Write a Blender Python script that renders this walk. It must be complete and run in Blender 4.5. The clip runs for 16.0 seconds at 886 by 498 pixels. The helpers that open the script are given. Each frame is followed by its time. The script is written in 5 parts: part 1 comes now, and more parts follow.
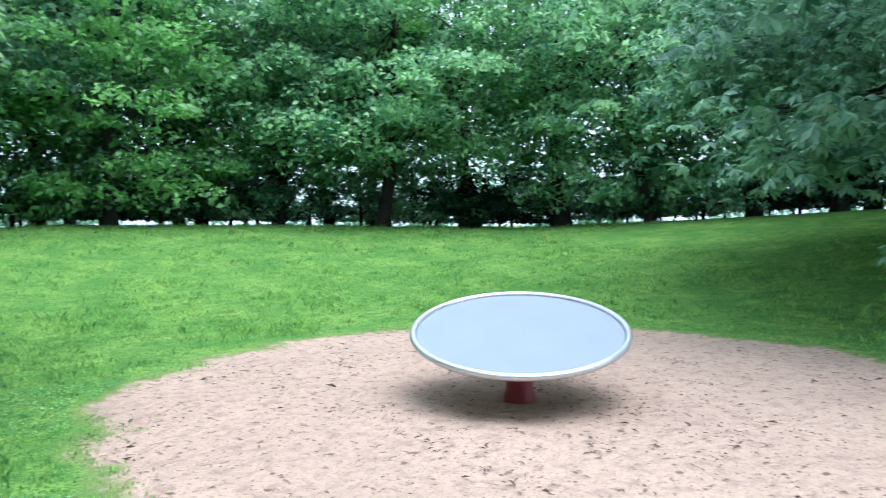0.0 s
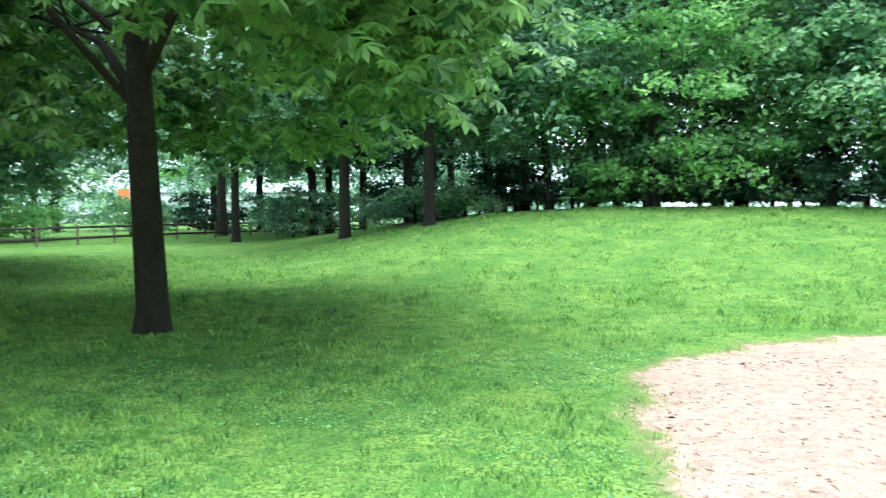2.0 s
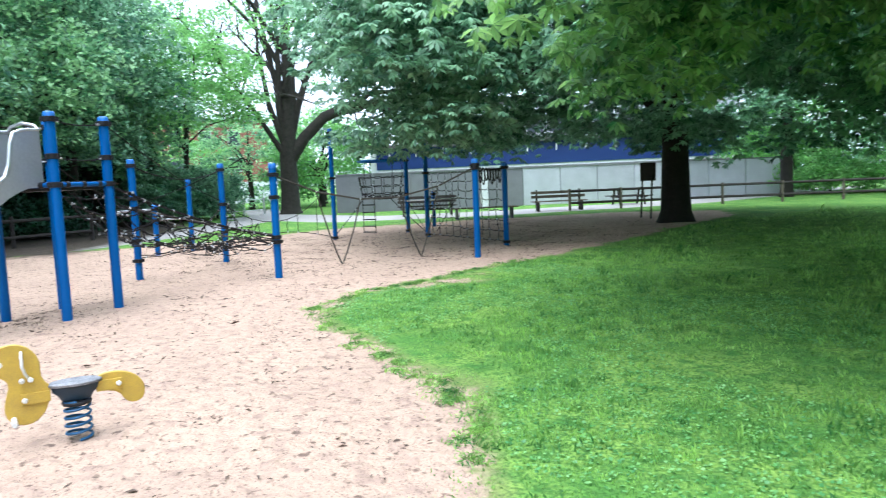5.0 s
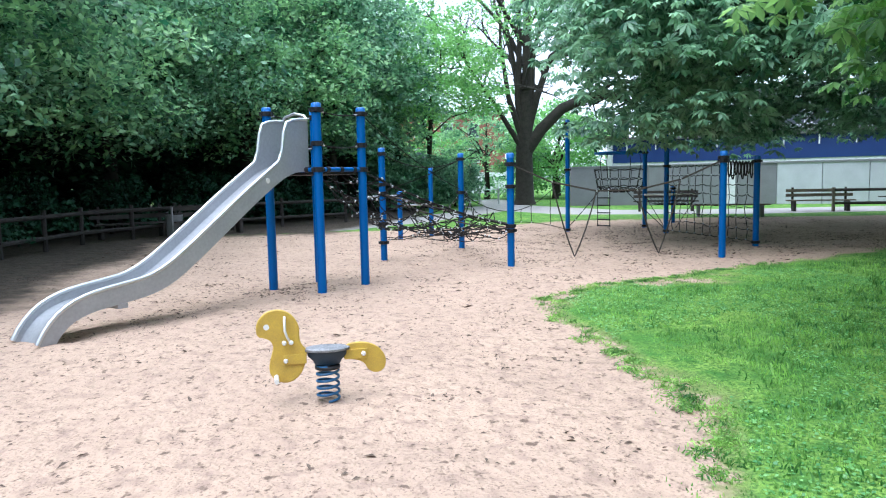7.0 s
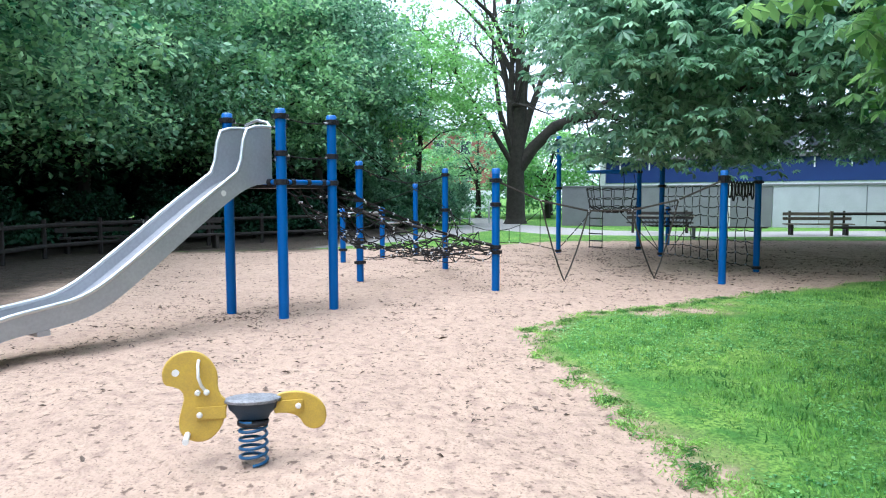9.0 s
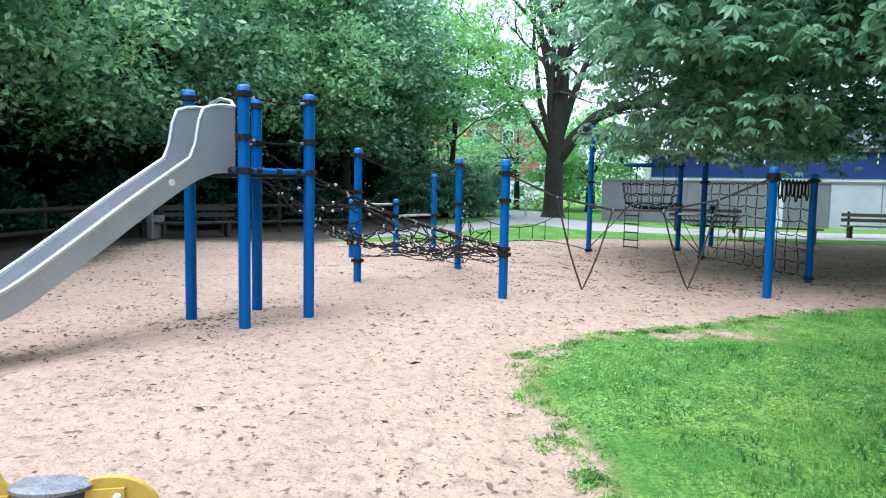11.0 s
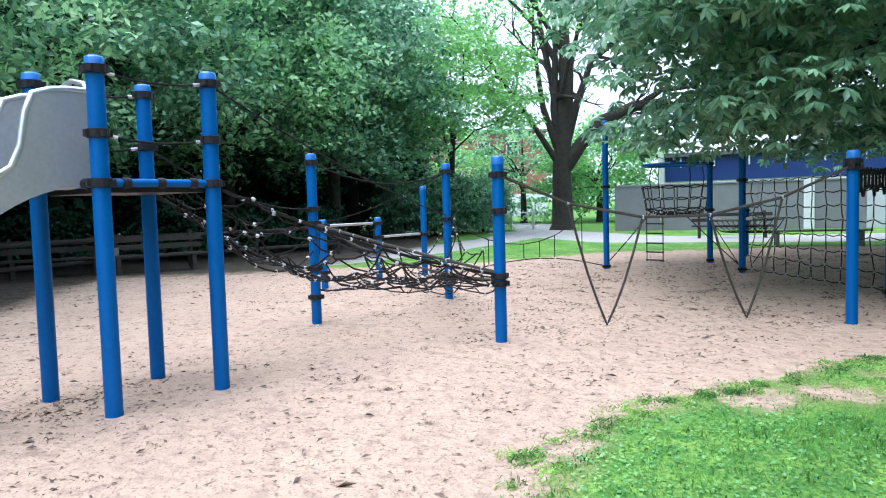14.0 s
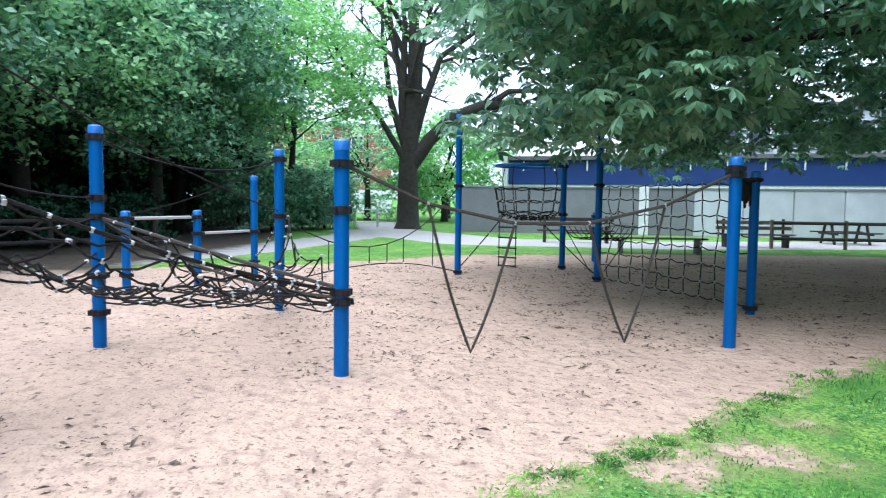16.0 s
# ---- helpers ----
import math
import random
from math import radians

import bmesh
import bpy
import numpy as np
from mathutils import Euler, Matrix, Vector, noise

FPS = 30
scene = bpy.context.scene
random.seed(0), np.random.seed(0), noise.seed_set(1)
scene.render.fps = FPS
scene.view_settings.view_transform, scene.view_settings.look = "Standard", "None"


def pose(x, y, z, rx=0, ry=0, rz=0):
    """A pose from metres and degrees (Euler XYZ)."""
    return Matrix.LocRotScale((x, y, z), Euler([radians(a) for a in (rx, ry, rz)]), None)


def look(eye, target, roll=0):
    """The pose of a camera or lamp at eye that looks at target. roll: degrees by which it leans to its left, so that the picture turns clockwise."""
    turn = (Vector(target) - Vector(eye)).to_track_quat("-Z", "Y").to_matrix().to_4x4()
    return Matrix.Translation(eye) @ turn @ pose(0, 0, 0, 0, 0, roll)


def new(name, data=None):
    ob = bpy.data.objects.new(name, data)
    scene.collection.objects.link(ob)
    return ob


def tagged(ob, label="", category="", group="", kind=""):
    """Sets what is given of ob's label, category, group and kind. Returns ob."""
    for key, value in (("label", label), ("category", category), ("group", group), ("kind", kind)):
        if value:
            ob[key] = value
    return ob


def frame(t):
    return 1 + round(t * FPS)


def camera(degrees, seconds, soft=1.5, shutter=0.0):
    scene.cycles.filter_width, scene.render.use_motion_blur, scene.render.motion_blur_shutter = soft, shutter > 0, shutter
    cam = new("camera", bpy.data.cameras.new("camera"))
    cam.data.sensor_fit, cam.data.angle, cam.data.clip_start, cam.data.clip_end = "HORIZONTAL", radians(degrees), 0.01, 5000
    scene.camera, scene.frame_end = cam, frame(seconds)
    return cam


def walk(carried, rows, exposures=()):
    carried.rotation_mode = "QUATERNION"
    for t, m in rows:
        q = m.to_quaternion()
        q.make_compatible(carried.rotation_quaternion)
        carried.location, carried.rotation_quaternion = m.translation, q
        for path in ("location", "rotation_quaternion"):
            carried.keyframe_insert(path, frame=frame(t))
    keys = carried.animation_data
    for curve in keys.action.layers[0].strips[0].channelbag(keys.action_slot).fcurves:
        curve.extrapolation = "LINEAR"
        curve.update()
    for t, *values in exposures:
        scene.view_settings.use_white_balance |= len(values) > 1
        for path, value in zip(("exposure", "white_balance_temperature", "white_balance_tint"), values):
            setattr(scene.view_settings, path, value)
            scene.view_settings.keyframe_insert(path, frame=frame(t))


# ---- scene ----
cam = camera(63.5, 16.0, 1.1, 0.22)
PATH = [
    (0, (-0.204, 1.403, 1.56), (1.095, 2.923, 1.495), -0.4),
    (0.5, (-0.203, 1.489, 1.528), (0.792, 3.222, 1.46), -0.4),
    (1, (-0.24, 1.414, 1.548), (0.442, 3.292, 1.468), -0.3),
    (1.5, (-0.255, 1.402, 1.548), (0.09, 3.37, 1.456), -0.3),
    (2, (-0.296, 1.335, 1.582), (-0.316, 3.332, 1.473), -0.3),
    (2.4, (-0.31, 1.319, 1.593), (-0.589, 3.295, 1.475), -0.4),
    (2.5, (-0.348, 1.314, 1.597), (-0.695, 3.28, 1.478), -0.4),
    (3, (-0.455, 1.379, 1.625), (-1.148, 3.249, 1.484), -0.3),
    (3.5, (-0.577, 1.477, 1.588), (-1.605, 3.186, 1.443), -0.3),
    (4, (-0.705, 1.444, 1.585), (-2.039, 2.926, 1.424), -0.8),
    (4.2, (-0.725, 1.441, 1.593), (-2.165, 2.818, 1.425), -1.1),
    (4.5, (-0.693, 1.474, 1.609), (-2.282, 2.674, 1.428), -1.6),
    (5, (-0.75, 1.645, 1.562), (-2.52, 2.556, 1.37), -2.4),
    (7.5, (-0.946, 1.623, 1.529), (-2.918, 1.905, 1.344), -0.7),
    (8, (-1.197, 1.621, 1.524), (-3.168, 1.931, 1.374), -0.3),
    (8.5, (-1.475, 1.764, 1.506), (-3.443, 2.096, 1.362), -0.2),
    (10.8, (-2.838, 2.733, 1.562), (-4.816, 2.98, 1.391), 1.0),
    (11, (-2.975, 2.81, 1.58), (-4.956, 3.017, 1.404), 1.1),
    (11.5, (-3.302, 2.974, 1.525), (-5.285, 3.147, 1.333), 1.2),
    (12, (-3.67, 3.137, 1.542), (-5.654, 3.297, 1.354), 1.0),
    (12.5, (-4.068, 3.208, 1.521), (-6.055, 3.377, 1.367), 0.6),
    (13, (-4.514, 3.284, 1.495), (-6.502, 3.459, 1.359), -0.2),
    (13.5, (-4.969, 3.414, 1.52), (-6.958, 3.583, 1.399), -1.1),
    (14, (-5.454, 3.451, 1.486), (-7.442, 3.628, 1.359), -1.6),
    (14.5, (-5.889, 3.528, 1.491), (-7.871, 3.749, 1.344), -1.4),
    (15, (-6.315, 3.628, 1.492), (-8.285, 3.937, 1.345), -0.7),
    (15.2, (-6.465, 3.655, 1.463), (-8.428, 4.011, 1.319), -0.6),
    (15.5, (-6.718, 3.649, 1.487), (-8.661, 4.099, 1.341), 0.1),
    (16, (-6.998, 3.709, 1.495), (-8.898, 4.316, 1.354), 0.7),
]
walk(cam, [(t, look(eye, target, roll)) for t, eye, target, roll in PATH],
     exposures=((0, 1.1, 5330, 11), (1, 1.23, 5350, 11), (2, 1.55, 5680, 12), (3, 1.92, 6100, 17), (3.6, 1.9, 6180, 18), (4.3, 1.62, 5850, 14), (5, 1.33, 5520, 11), (7.5, 1.12, 5470, 11.5), (16, 1.25, 5400, 13)))

# ---- world, sun and exposure ----
world = bpy.data.worlds.new("overcast_sky")
scene.world = world
world.use_nodes = True
wn = world.node_tree
sky = wn.nodes.new("ShaderNodeTexSky")
sky.sky_type = "NISHITA"
sky.sun_disc = False
sky.sun_elevation = radians(72)
sky.sun_rotation = radians(200)
sky.air_density, sky.dust_density, sky.ozone_density = 1.0, 4.0, 1.0
hsv = wn.nodes.new("ShaderNodeHueSaturation")
hsv.inputs["Saturation"].default_value = 0.6
wn.links.new(sky.outputs[0], hsv.inputs["Color"])
cloud = wn.nodes.new("ShaderNodeMix")
cloud.data_type = "RGBA"
cloud.inputs[0].default_value = 0.65
cloud.inputs[7].default_value = (6.2, 6.8, 7.3, 1)
wn.links.new(hsv.outputs[0], cloud.inputs[6])
wn.links.new(cloud.outputs[2], wn.nodes["Background"].inputs[0])
wn.nodes["Background"].inputs[1].default_value = 0.15
sun_data = bpy.data.lights.new("sun", "SUN")
sun_data.energy, sun_data.angle, sun_data.color = 2.1, radians(55), (1.0, 0.96, 0.9)
sun = new("sun", sun_data)
sun.matrix_world = look((8, -14, 75), (-6, 5, 0))


# ---- materials ----
def mat(name, base, second=None, rough=0.6, scale=8.0, fine=60.0, metal=0.0, bump=0.15, spread=0.5, per_object=0.0, sheen=0.0):
    """A surface with two scales of variation between base and second, and a fine relief."""
    m = bpy.data.materials.new(name)
    m.use_nodes = True
    n, l = m.node_tree.nodes, m.node_tree.links
    b = n["Principled BSDF"]
    b.inputs["Roughness"].default_value = rough
    b.inputs["Metallic"].default_value = metal
    second = second or tuple(c * 0.75 for c in base)
    tc = n.new("ShaderNodeTexCoord")
    n1, n2 = n.new("ShaderNodeTexNoise"), n.new("ShaderNodeTexNoise")
    n1.inputs["Scale"].default_value, n2.inputs["Scale"].default_value = scale, fine
    n1.inputs["Detail"].default_value, n2.inputs["Detail"].default_value = 5, 4
    l.new(tc.outputs["Object"], n1.inputs["Vector"])
    l.new(tc.outputs["Object"], n2.inputs["Vector"])
    add = n.new("ShaderNodeMath")
    add.operation = "ADD"
    l.new(n1.outputs[0], add.inputs[0])
    l.new(n2.outputs[0], add.inputs[1])
    ramp = n.new("ShaderNodeMapRange")
    ramp.inputs[1].default_value, ramp.inputs[2].default_value = 1 - spread * 0.6, 1 + spread * 0.6
    l.new(add.outputs[0], ramp.inputs[0])
    mix = n.new("ShaderNodeMix")
    mix.data_type = "RGBA"
    mix.inputs[6].default_value, mix.inputs[7].default_value = (*base, 1), (*second, 1)
    l.new(ramp.outputs[0], mix.inputs[0])
    out = mix.outputs[2]
    if per_object:
        info, hv = n.new("ShaderNodeObjectInfo"), n.new("ShaderNodeHueSaturation")
        mr = n.new("ShaderNodeMapRange")
        mr.inputs[3].default_value, mr.inputs[4].default_value = 1 - per_object, 1 + per_object
        l.new(info.outputs["Random"], mr.inputs[0])
        l.new(mr.outputs[0], hv.inputs["Value"])
        l.new(out, hv.inputs["Color"])
        out = hv.outputs[0]
    l.new(out, b.inputs["Base Color"])
    bp = n.new("ShaderNodeBump")
    bp.inputs["Strength"].default_value = bump
    bp.inputs["Distance"].default_value = 0.02
    l.new(add.outputs[0], bp.inputs["Height"])
    l.new(bp.outputs[0], b.inputs["Normal"])
    return m


def leaf_mat(name, dark, light, back=0.35, spread=0.5, patch=0.9, hue=0.495):
    """Leaves: a hue for each leaf, a little light let through."""
    m = bpy.data.materials.new(name)
    m.use_nodes = True
    n, l = m.node_tree.nodes, m.node_tree.links
    b = n["Principled BSDF"]
    b.inputs["Roughness"].default_value = 0.42
    b.inputs["Specular IOR Level"].default_value = 0.5
    geo = n.new("ShaderNodeNewGeometry")
    tc, big = n.new("ShaderNodeTexCoord"), n.new("ShaderNodeTexNoise")
    big.inputs["Scale"].default_value = patch
    big.inputs["Detail"].default_value = 4
    l.new(tc.outputs["Object"], big.inputs["Vector"])
    add = n.new("ShaderNodeMath")
    add.operation = "MULTIPLY_ADD"
    add.inputs[1].default_value = spread
    l.new(geo.outputs["Random Per Island"], add.inputs[0])
    sub = n.new("ShaderNodeMath")
    sub.operation = "SUBTRACT"
    sub.inputs[1].default_value = spread * 0.5
    # wider tone patches, also imitating highlit and shaded clusters of leaves
    wide = n.new("ShaderNodeMapRange")
    wide.inputs[1].default_value, wide.inputs[2].default_value = 0.32, 0.68
    l.new(big.outputs[0], wide.inputs[0])
    l.new(wide.outputs[0], sub.inputs[0])
    l.new(sub.outputs[0], add.inputs[2])
    mix = n.new("ShaderNodeMix")
    mix.data_type = "RGBA"
    mix.inputs[6].default_value, mix.inputs[7].default_value = (*dark, 1), (*light, 1)
    l.new(add.outputs[0], mix.inputs[0])
    l.new(mix.outputs[2], b.inputs["Base Color"])
    tr = n.new("ShaderNodeBsdfTranslucent")
    hv = n.new("ShaderNodeHueSaturation")
    hv.inputs["Value"].default_value = 1.6
    hv.inputs["Hue"].default_value = hue
    l.new(mix.outputs[2], hv.inputs["Color"])
    l.new(hv.outputs[0], tr.inputs["Color"])
    ms = n.new("ShaderNodeMixShader")
    ms.inputs[0].default_value = back
    l.new(b.outputs[0], ms.inputs[1])
    l.new(tr.outputs[0], ms.inputs[2])
    l.new(ms.outputs[0], n["Material Output"].inputs["Surface"])
    return m


def ground_mat():
    """Grass, pale sand, path and earth darkened for tree shade, told apart by the sheet's own attributes."""
    m = bpy.data.materials.new("ground")
    m.use_nodes = True
    n, l = m.node_tree.nodes, m.node_tree.links
    b = n["Principled BSDF"]
    b.inputs["Roughness"].default_value = 0.95
    b.inputs["Specular IOR Level"].default_value = 0.15
    tc = n.new("ShaderNodeTexCoord")

    def noise_tex(scale, detail=4.0):
        t = n.new("ShaderNodeTexNoise")
        t.inputs["Scale"].default_value, t.inputs["Detail"].default_value = scale, detail
        l.new(tc.outputs["Object"], t.inputs["Vector"])
        return t.outputs[0]

    def ramp(sock, lo, hi):
        r = n.new("ShaderNodeMapRange")
        r.inputs[1].default_value, r.inputs[2].default_value = lo, hi
        l.new(sock, r.inputs[0])
        return r.outputs[0]

    def mixed(fac, a, c):
        x = n.new("ShaderNodeMix")
        x.data_type = "RGBA"
        l.new(fac, x.inputs[0])
        for k, v in ((6, a), (7, c)):
            if isinstance(v, tuple):
                x.inputs[k].default_value = (*v, 1)
            else:
                l.new(v, x.inputs[k])
        return x.outputs[2]

    def attr(name):
        a = n.new("ShaderNodeAttribute")
        a.attribute_name = name
        return a.outputs["Fac"]

    def plus(a, c, k):
        x = n.new("ShaderNodeMath")
        x.operation = "MULTIPLY_ADD"
        l.new(c, x.inputs[0])
        x.inputs[1].default_value = k
        l.new(a, x.inputs[2])
        return x.outputs[0]

    grass = mixed(ramp(noise_tex(1.1), 0.35, 0.65), (0.092, 0.222, 0.040), (0.240, 0.375, 0.074))
    grass = mixed(ramp(noise_tex(5.5, 5), 0.50, 0.66), grass, (0.070, 0.185, 0.036))
    grass = mixed(ramp(noise_tex(38), 0.42, 0.62), grass, (0.055, 0.145, 0.028))
    grass = mixed(ramp(plus(attr("sand"), noise_tex(4.5), 0.5), 0.42, 0.80), grass, (0.20, 0.215, 0.085))
    sand = mixed(ramp(noise_tex(0.7), 0.35, 0.65), (0.465, 0.338, 0.250), (0.41, 0.297, 0.222))
    sand = mixed(ramp(noise_tex(7, 7), 0.50, 0.68), sand, (0.33, 0.236, 0.182))
    # sparse dark spots paint the shadow inside small pits
    sand = mixed(ramp(noise_tex(13, 5), 0.60, 0.68), sand, (0.155, 0.108, 0.082))
    sand = mixed(ramp(noise_tex(48, 4), 0.56, 0.72), sand, (0.20, 0.142, 0.108))
    path = mixed(ramp(noise_tex(14), 0.35, 0.65), (0.30, 0.29, 0.28), (0.36, 0.34, 0.32))
    # bare brown earth, deepened so that its colour holds the trees' shade
    shaded_soil = mixed(ramp(noise_tex(5), 0.35, 0.65), (0.045, 0.037, 0.029), (0.075, 0.06, 0.045))
    edge = ramp(plus(attr("sand"), noise_tex(6.0, 6), 0.9), 0.85, 1.05)
    c = mixed(edge, grass, sand)
    c = mixed(ramp(plus(attr("path"), noise_tex(5), 0.4), 0.6, 0.8), c, path)
    c = mixed(ramp(plus(attr("shaded_soil"), noise_tex(2.5), 0.8), 0.6, 1.2), c, shaded_soil)
    l.new(c, b.inputs["Base Color"])
    bp, b2 = n.new("ShaderNodeBump"), n.new("ShaderNodeBump")
    bp.inputs["Strength"].default_value, bp.inputs["Distance"].default_value = 0.9, 0.09
    l.new(noise_tex(8, 7), bp.inputs["Height"])
    b2.inputs["Strength"].default_value, b2.inputs["Distance"].default_value = 0.5, 0.02
    l.new(noise_tex(45, 5), b2.inputs["Height"])
    l.new(bp.outputs[0], b2.inputs["Normal"])
    l.new(b2.outputs[0], b.inputs["Normal"])
    return m


GROUND = ground_mat()
BLUE = mat("blue_paint", (0.002, 0.088, 0.31), (0.004, 0.105, 0.36), 0.5, 3, 40, bump=0.05)
BLUE.node_tree.nodes["Principled BSDF"].inputs["Specular IOR Level"].default_value = 0.25
CAP = mat("blue_plastic_cap", (0.03, 0.17, 0.55), None, 0.35, 5, 50, bump=0.04)
BLACK = mat("black_plastic", (0.012, 0.012, 0.014), (0.03, 0.03, 0.032), 0.45, 20, 90)
ROPE = mat("dark_rope", (0.010, 0.010, 0.011), (0.028, 0.026, 0.025), 0.9, 30, 300, bump=0.4)
for m in (BLACK, ROPE):
    m.node_tree.nodes["Principled BSDF"].inputs["Specular IOR Level"].default_value = 0.15
OLDROPE = mat("worn_rope", (0.070, 0.060, 0.048), (0.03, 0.026, 0.022), 0.95, 30, 250, bump=0.4)
NODE = mat("aluminium_connector", (0.60, 0.60, 0.61), (0.40, 0.40, 0.41), 0.35, 20, 80, metal=0.6)
STEEL = mat("brushed_stainless_steel", (0.42, 0.43, 0.455), (0.34, 0.35, 0.37), 0.40, 2, 30, metal=0.4, bump=0.03)
RIM = mat("steel_rim", (0.66, 0.67, 0.68), (0.55, 0.56, 0.57), 0.3, 4, 60, metal=0.7)
GALV = mat("galvanised_bar", (0.62, 0.63, 0.65), (0.5, 0.5, 0.52), 0.35, 8, 80, metal=0.6)
DISC = mat("pale_grey_disc", (0.235, 0.27, 0.305), (0.21, 0.243, 0.278), 0.6, 2, 120, bump=0.08)
RED = mat("red_paint", (0.28, 0.02, 0.03), None, 0.45)
YELLOW = mat("yellow_plastic_board", (0.56, 0.37, 0.045), (0.42, 0.28, 0.05), 0.55, 6, 60, bump=0.08)
WHITE = mat("white_plastic", (0.78, 0.77, 0.74), None, 0.4, 6, 60, spread=0.8, bump=0.03)
SEAT = mat("worn_black_rubber", (0.05, 0.055, 0.065), (0.30, 0.30, 0.31), 0.55, 8, 70)
SADDLE = mat("dark_blue_steel", (0.015, 0.035, 0.06), None, 0.5)
SPRING = mat("blue_spring_steel", (0.006, 0.060, 0.15), (0.02, 0.10, 0.22), 0.45, 10, 60)
BARK = mat("dark_bark", (0.032, 0.026, 0.021), (0.012, 0.010, 0.009), 0.95, 6, 26, bump=0.9)
BARK2 = mat("mossy_bark", (0.042, 0.036, 0.026), (0.014, 0.013, 0.010), 0.95, 5, 24, bump=0.9)
YOUNGLEAF = leaf_mat("young_chestnut_leaf", (0.024, 0.105, 0.034), (0.330, 0.560, 0.185), 0.40, 0.6, 1.4)
# the pale bluish end includes the highlights on the leaves
CHESTNUT = leaf_mat("chestnut_leaf", (0.026, 0.105, 0.056), (0.280, 0.490, 0.285), 0.30, 0.6, 1.3)
LIME = leaf_mat("linden_leaf", (0.036, 0.150, 0.076), (0.400, 0.640, 0.310), 0.42, 0.6, 1.2)
LIGHTLEAF = leaf_mat("ash_leaf", (0.085, 0.230, 0.070), (0.260, 0.500, 0.150), 0.5, 0.6)
# near-black green: the gloom under the trees is put into this leaf colour
SHADEDLEAF = leaf_mat("shade_darkened_leaf", (0.008, 0.032, 0.017), (0.028, 0.080, 0.042), 0.15)
SHADEDLEAF.node_tree.nodes["Principled BSDF"].inputs["Specular IOR Level"].default_value = 0.12
BLADE = leaf_mat("grass_blade", (0.030, 0.135, 0.026), (0.340, 0.570, 0.130), 0.40, 0.6, 3.6, 0.49)
CLOVER = leaf_mat("clover_leaf", (0.070, 0.240, 0.070), (0.250, 0.480, 0.170), 0.35, 0.8, 3.0)
CONCRETE = mat("stained_concrete", (0.22, 0.225, 0.24), (0.14, 0.14, 0.15), 0.9, 1.6, 25, spread=0.8, per_object=0.1)
PALEWALL = mat("painted_concrete", (0.58, 0.60, 0.64), (0.38, 0.40, 0.43), 0.85, 1.5, 22, spread=0.8, per_object=0.08)
NAVY = mat("blue_cladding", (0.006, 0.026, 0.14), (0.008, 0.034, 0.17), 0.5, 1, 20, per_object=0.1)
WFRAME = mat("white_frame", (0.75, 0.76, 0.78), None, 0.5)
GLASS = mat("window_glass", (0.05, 0.06, 0.07), (0.09, 0.10, 0.12), 0.08, 1, 4, bump=0.0)
WOOD = mat("weathered_wood", (0.20, 0.165, 0.125), (0.11, 0.09, 0.07), 0.85, 4, 45, bump=0.4, per_object=0.15)
DARKWOOD = mat("dark_wood", (0.045, 0.037, 0.031), (0.022, 0.019, 0.017), 0.9, 4, 45, bump=0.4)
BRICK = mat("red_brick_wall", (0.34, 0.14, 0.10), (0.25, 0.10, 0.075), 0.9, 2, 30)
ROOF = mat("grey_roof", (0.12, 0.12, 0.125), None, 0.8)
CARRED = mat("red_car_paint", (0.55, 0.02, 0.03), None, 0.25, bump=0.0)
CARWHITE = mat("white_car_paint", (0.75, 0.76, 0.78), None, 0.25, bump=0.0)
CARGREY = mat("grey_car_paint", (0.10, 0.11, 0.13), None, 0.25, bump=0.0)
TYRE = mat("tyre", (0.015, 0.015, 0.015), None, 0.8)
BIN = mat("grey_metal_bin", (0.22, 0.22, 0.22), None, 0.6)
DEBRIS = mat("dark_bark_chip", (0.07, 0.05, 0.038), (0.16, 0.115, 0.085), 0.9, 12, 60)
ORANGE = mat("orange_sheet", (0.7, 0.2, 0.04), None, 0.6)


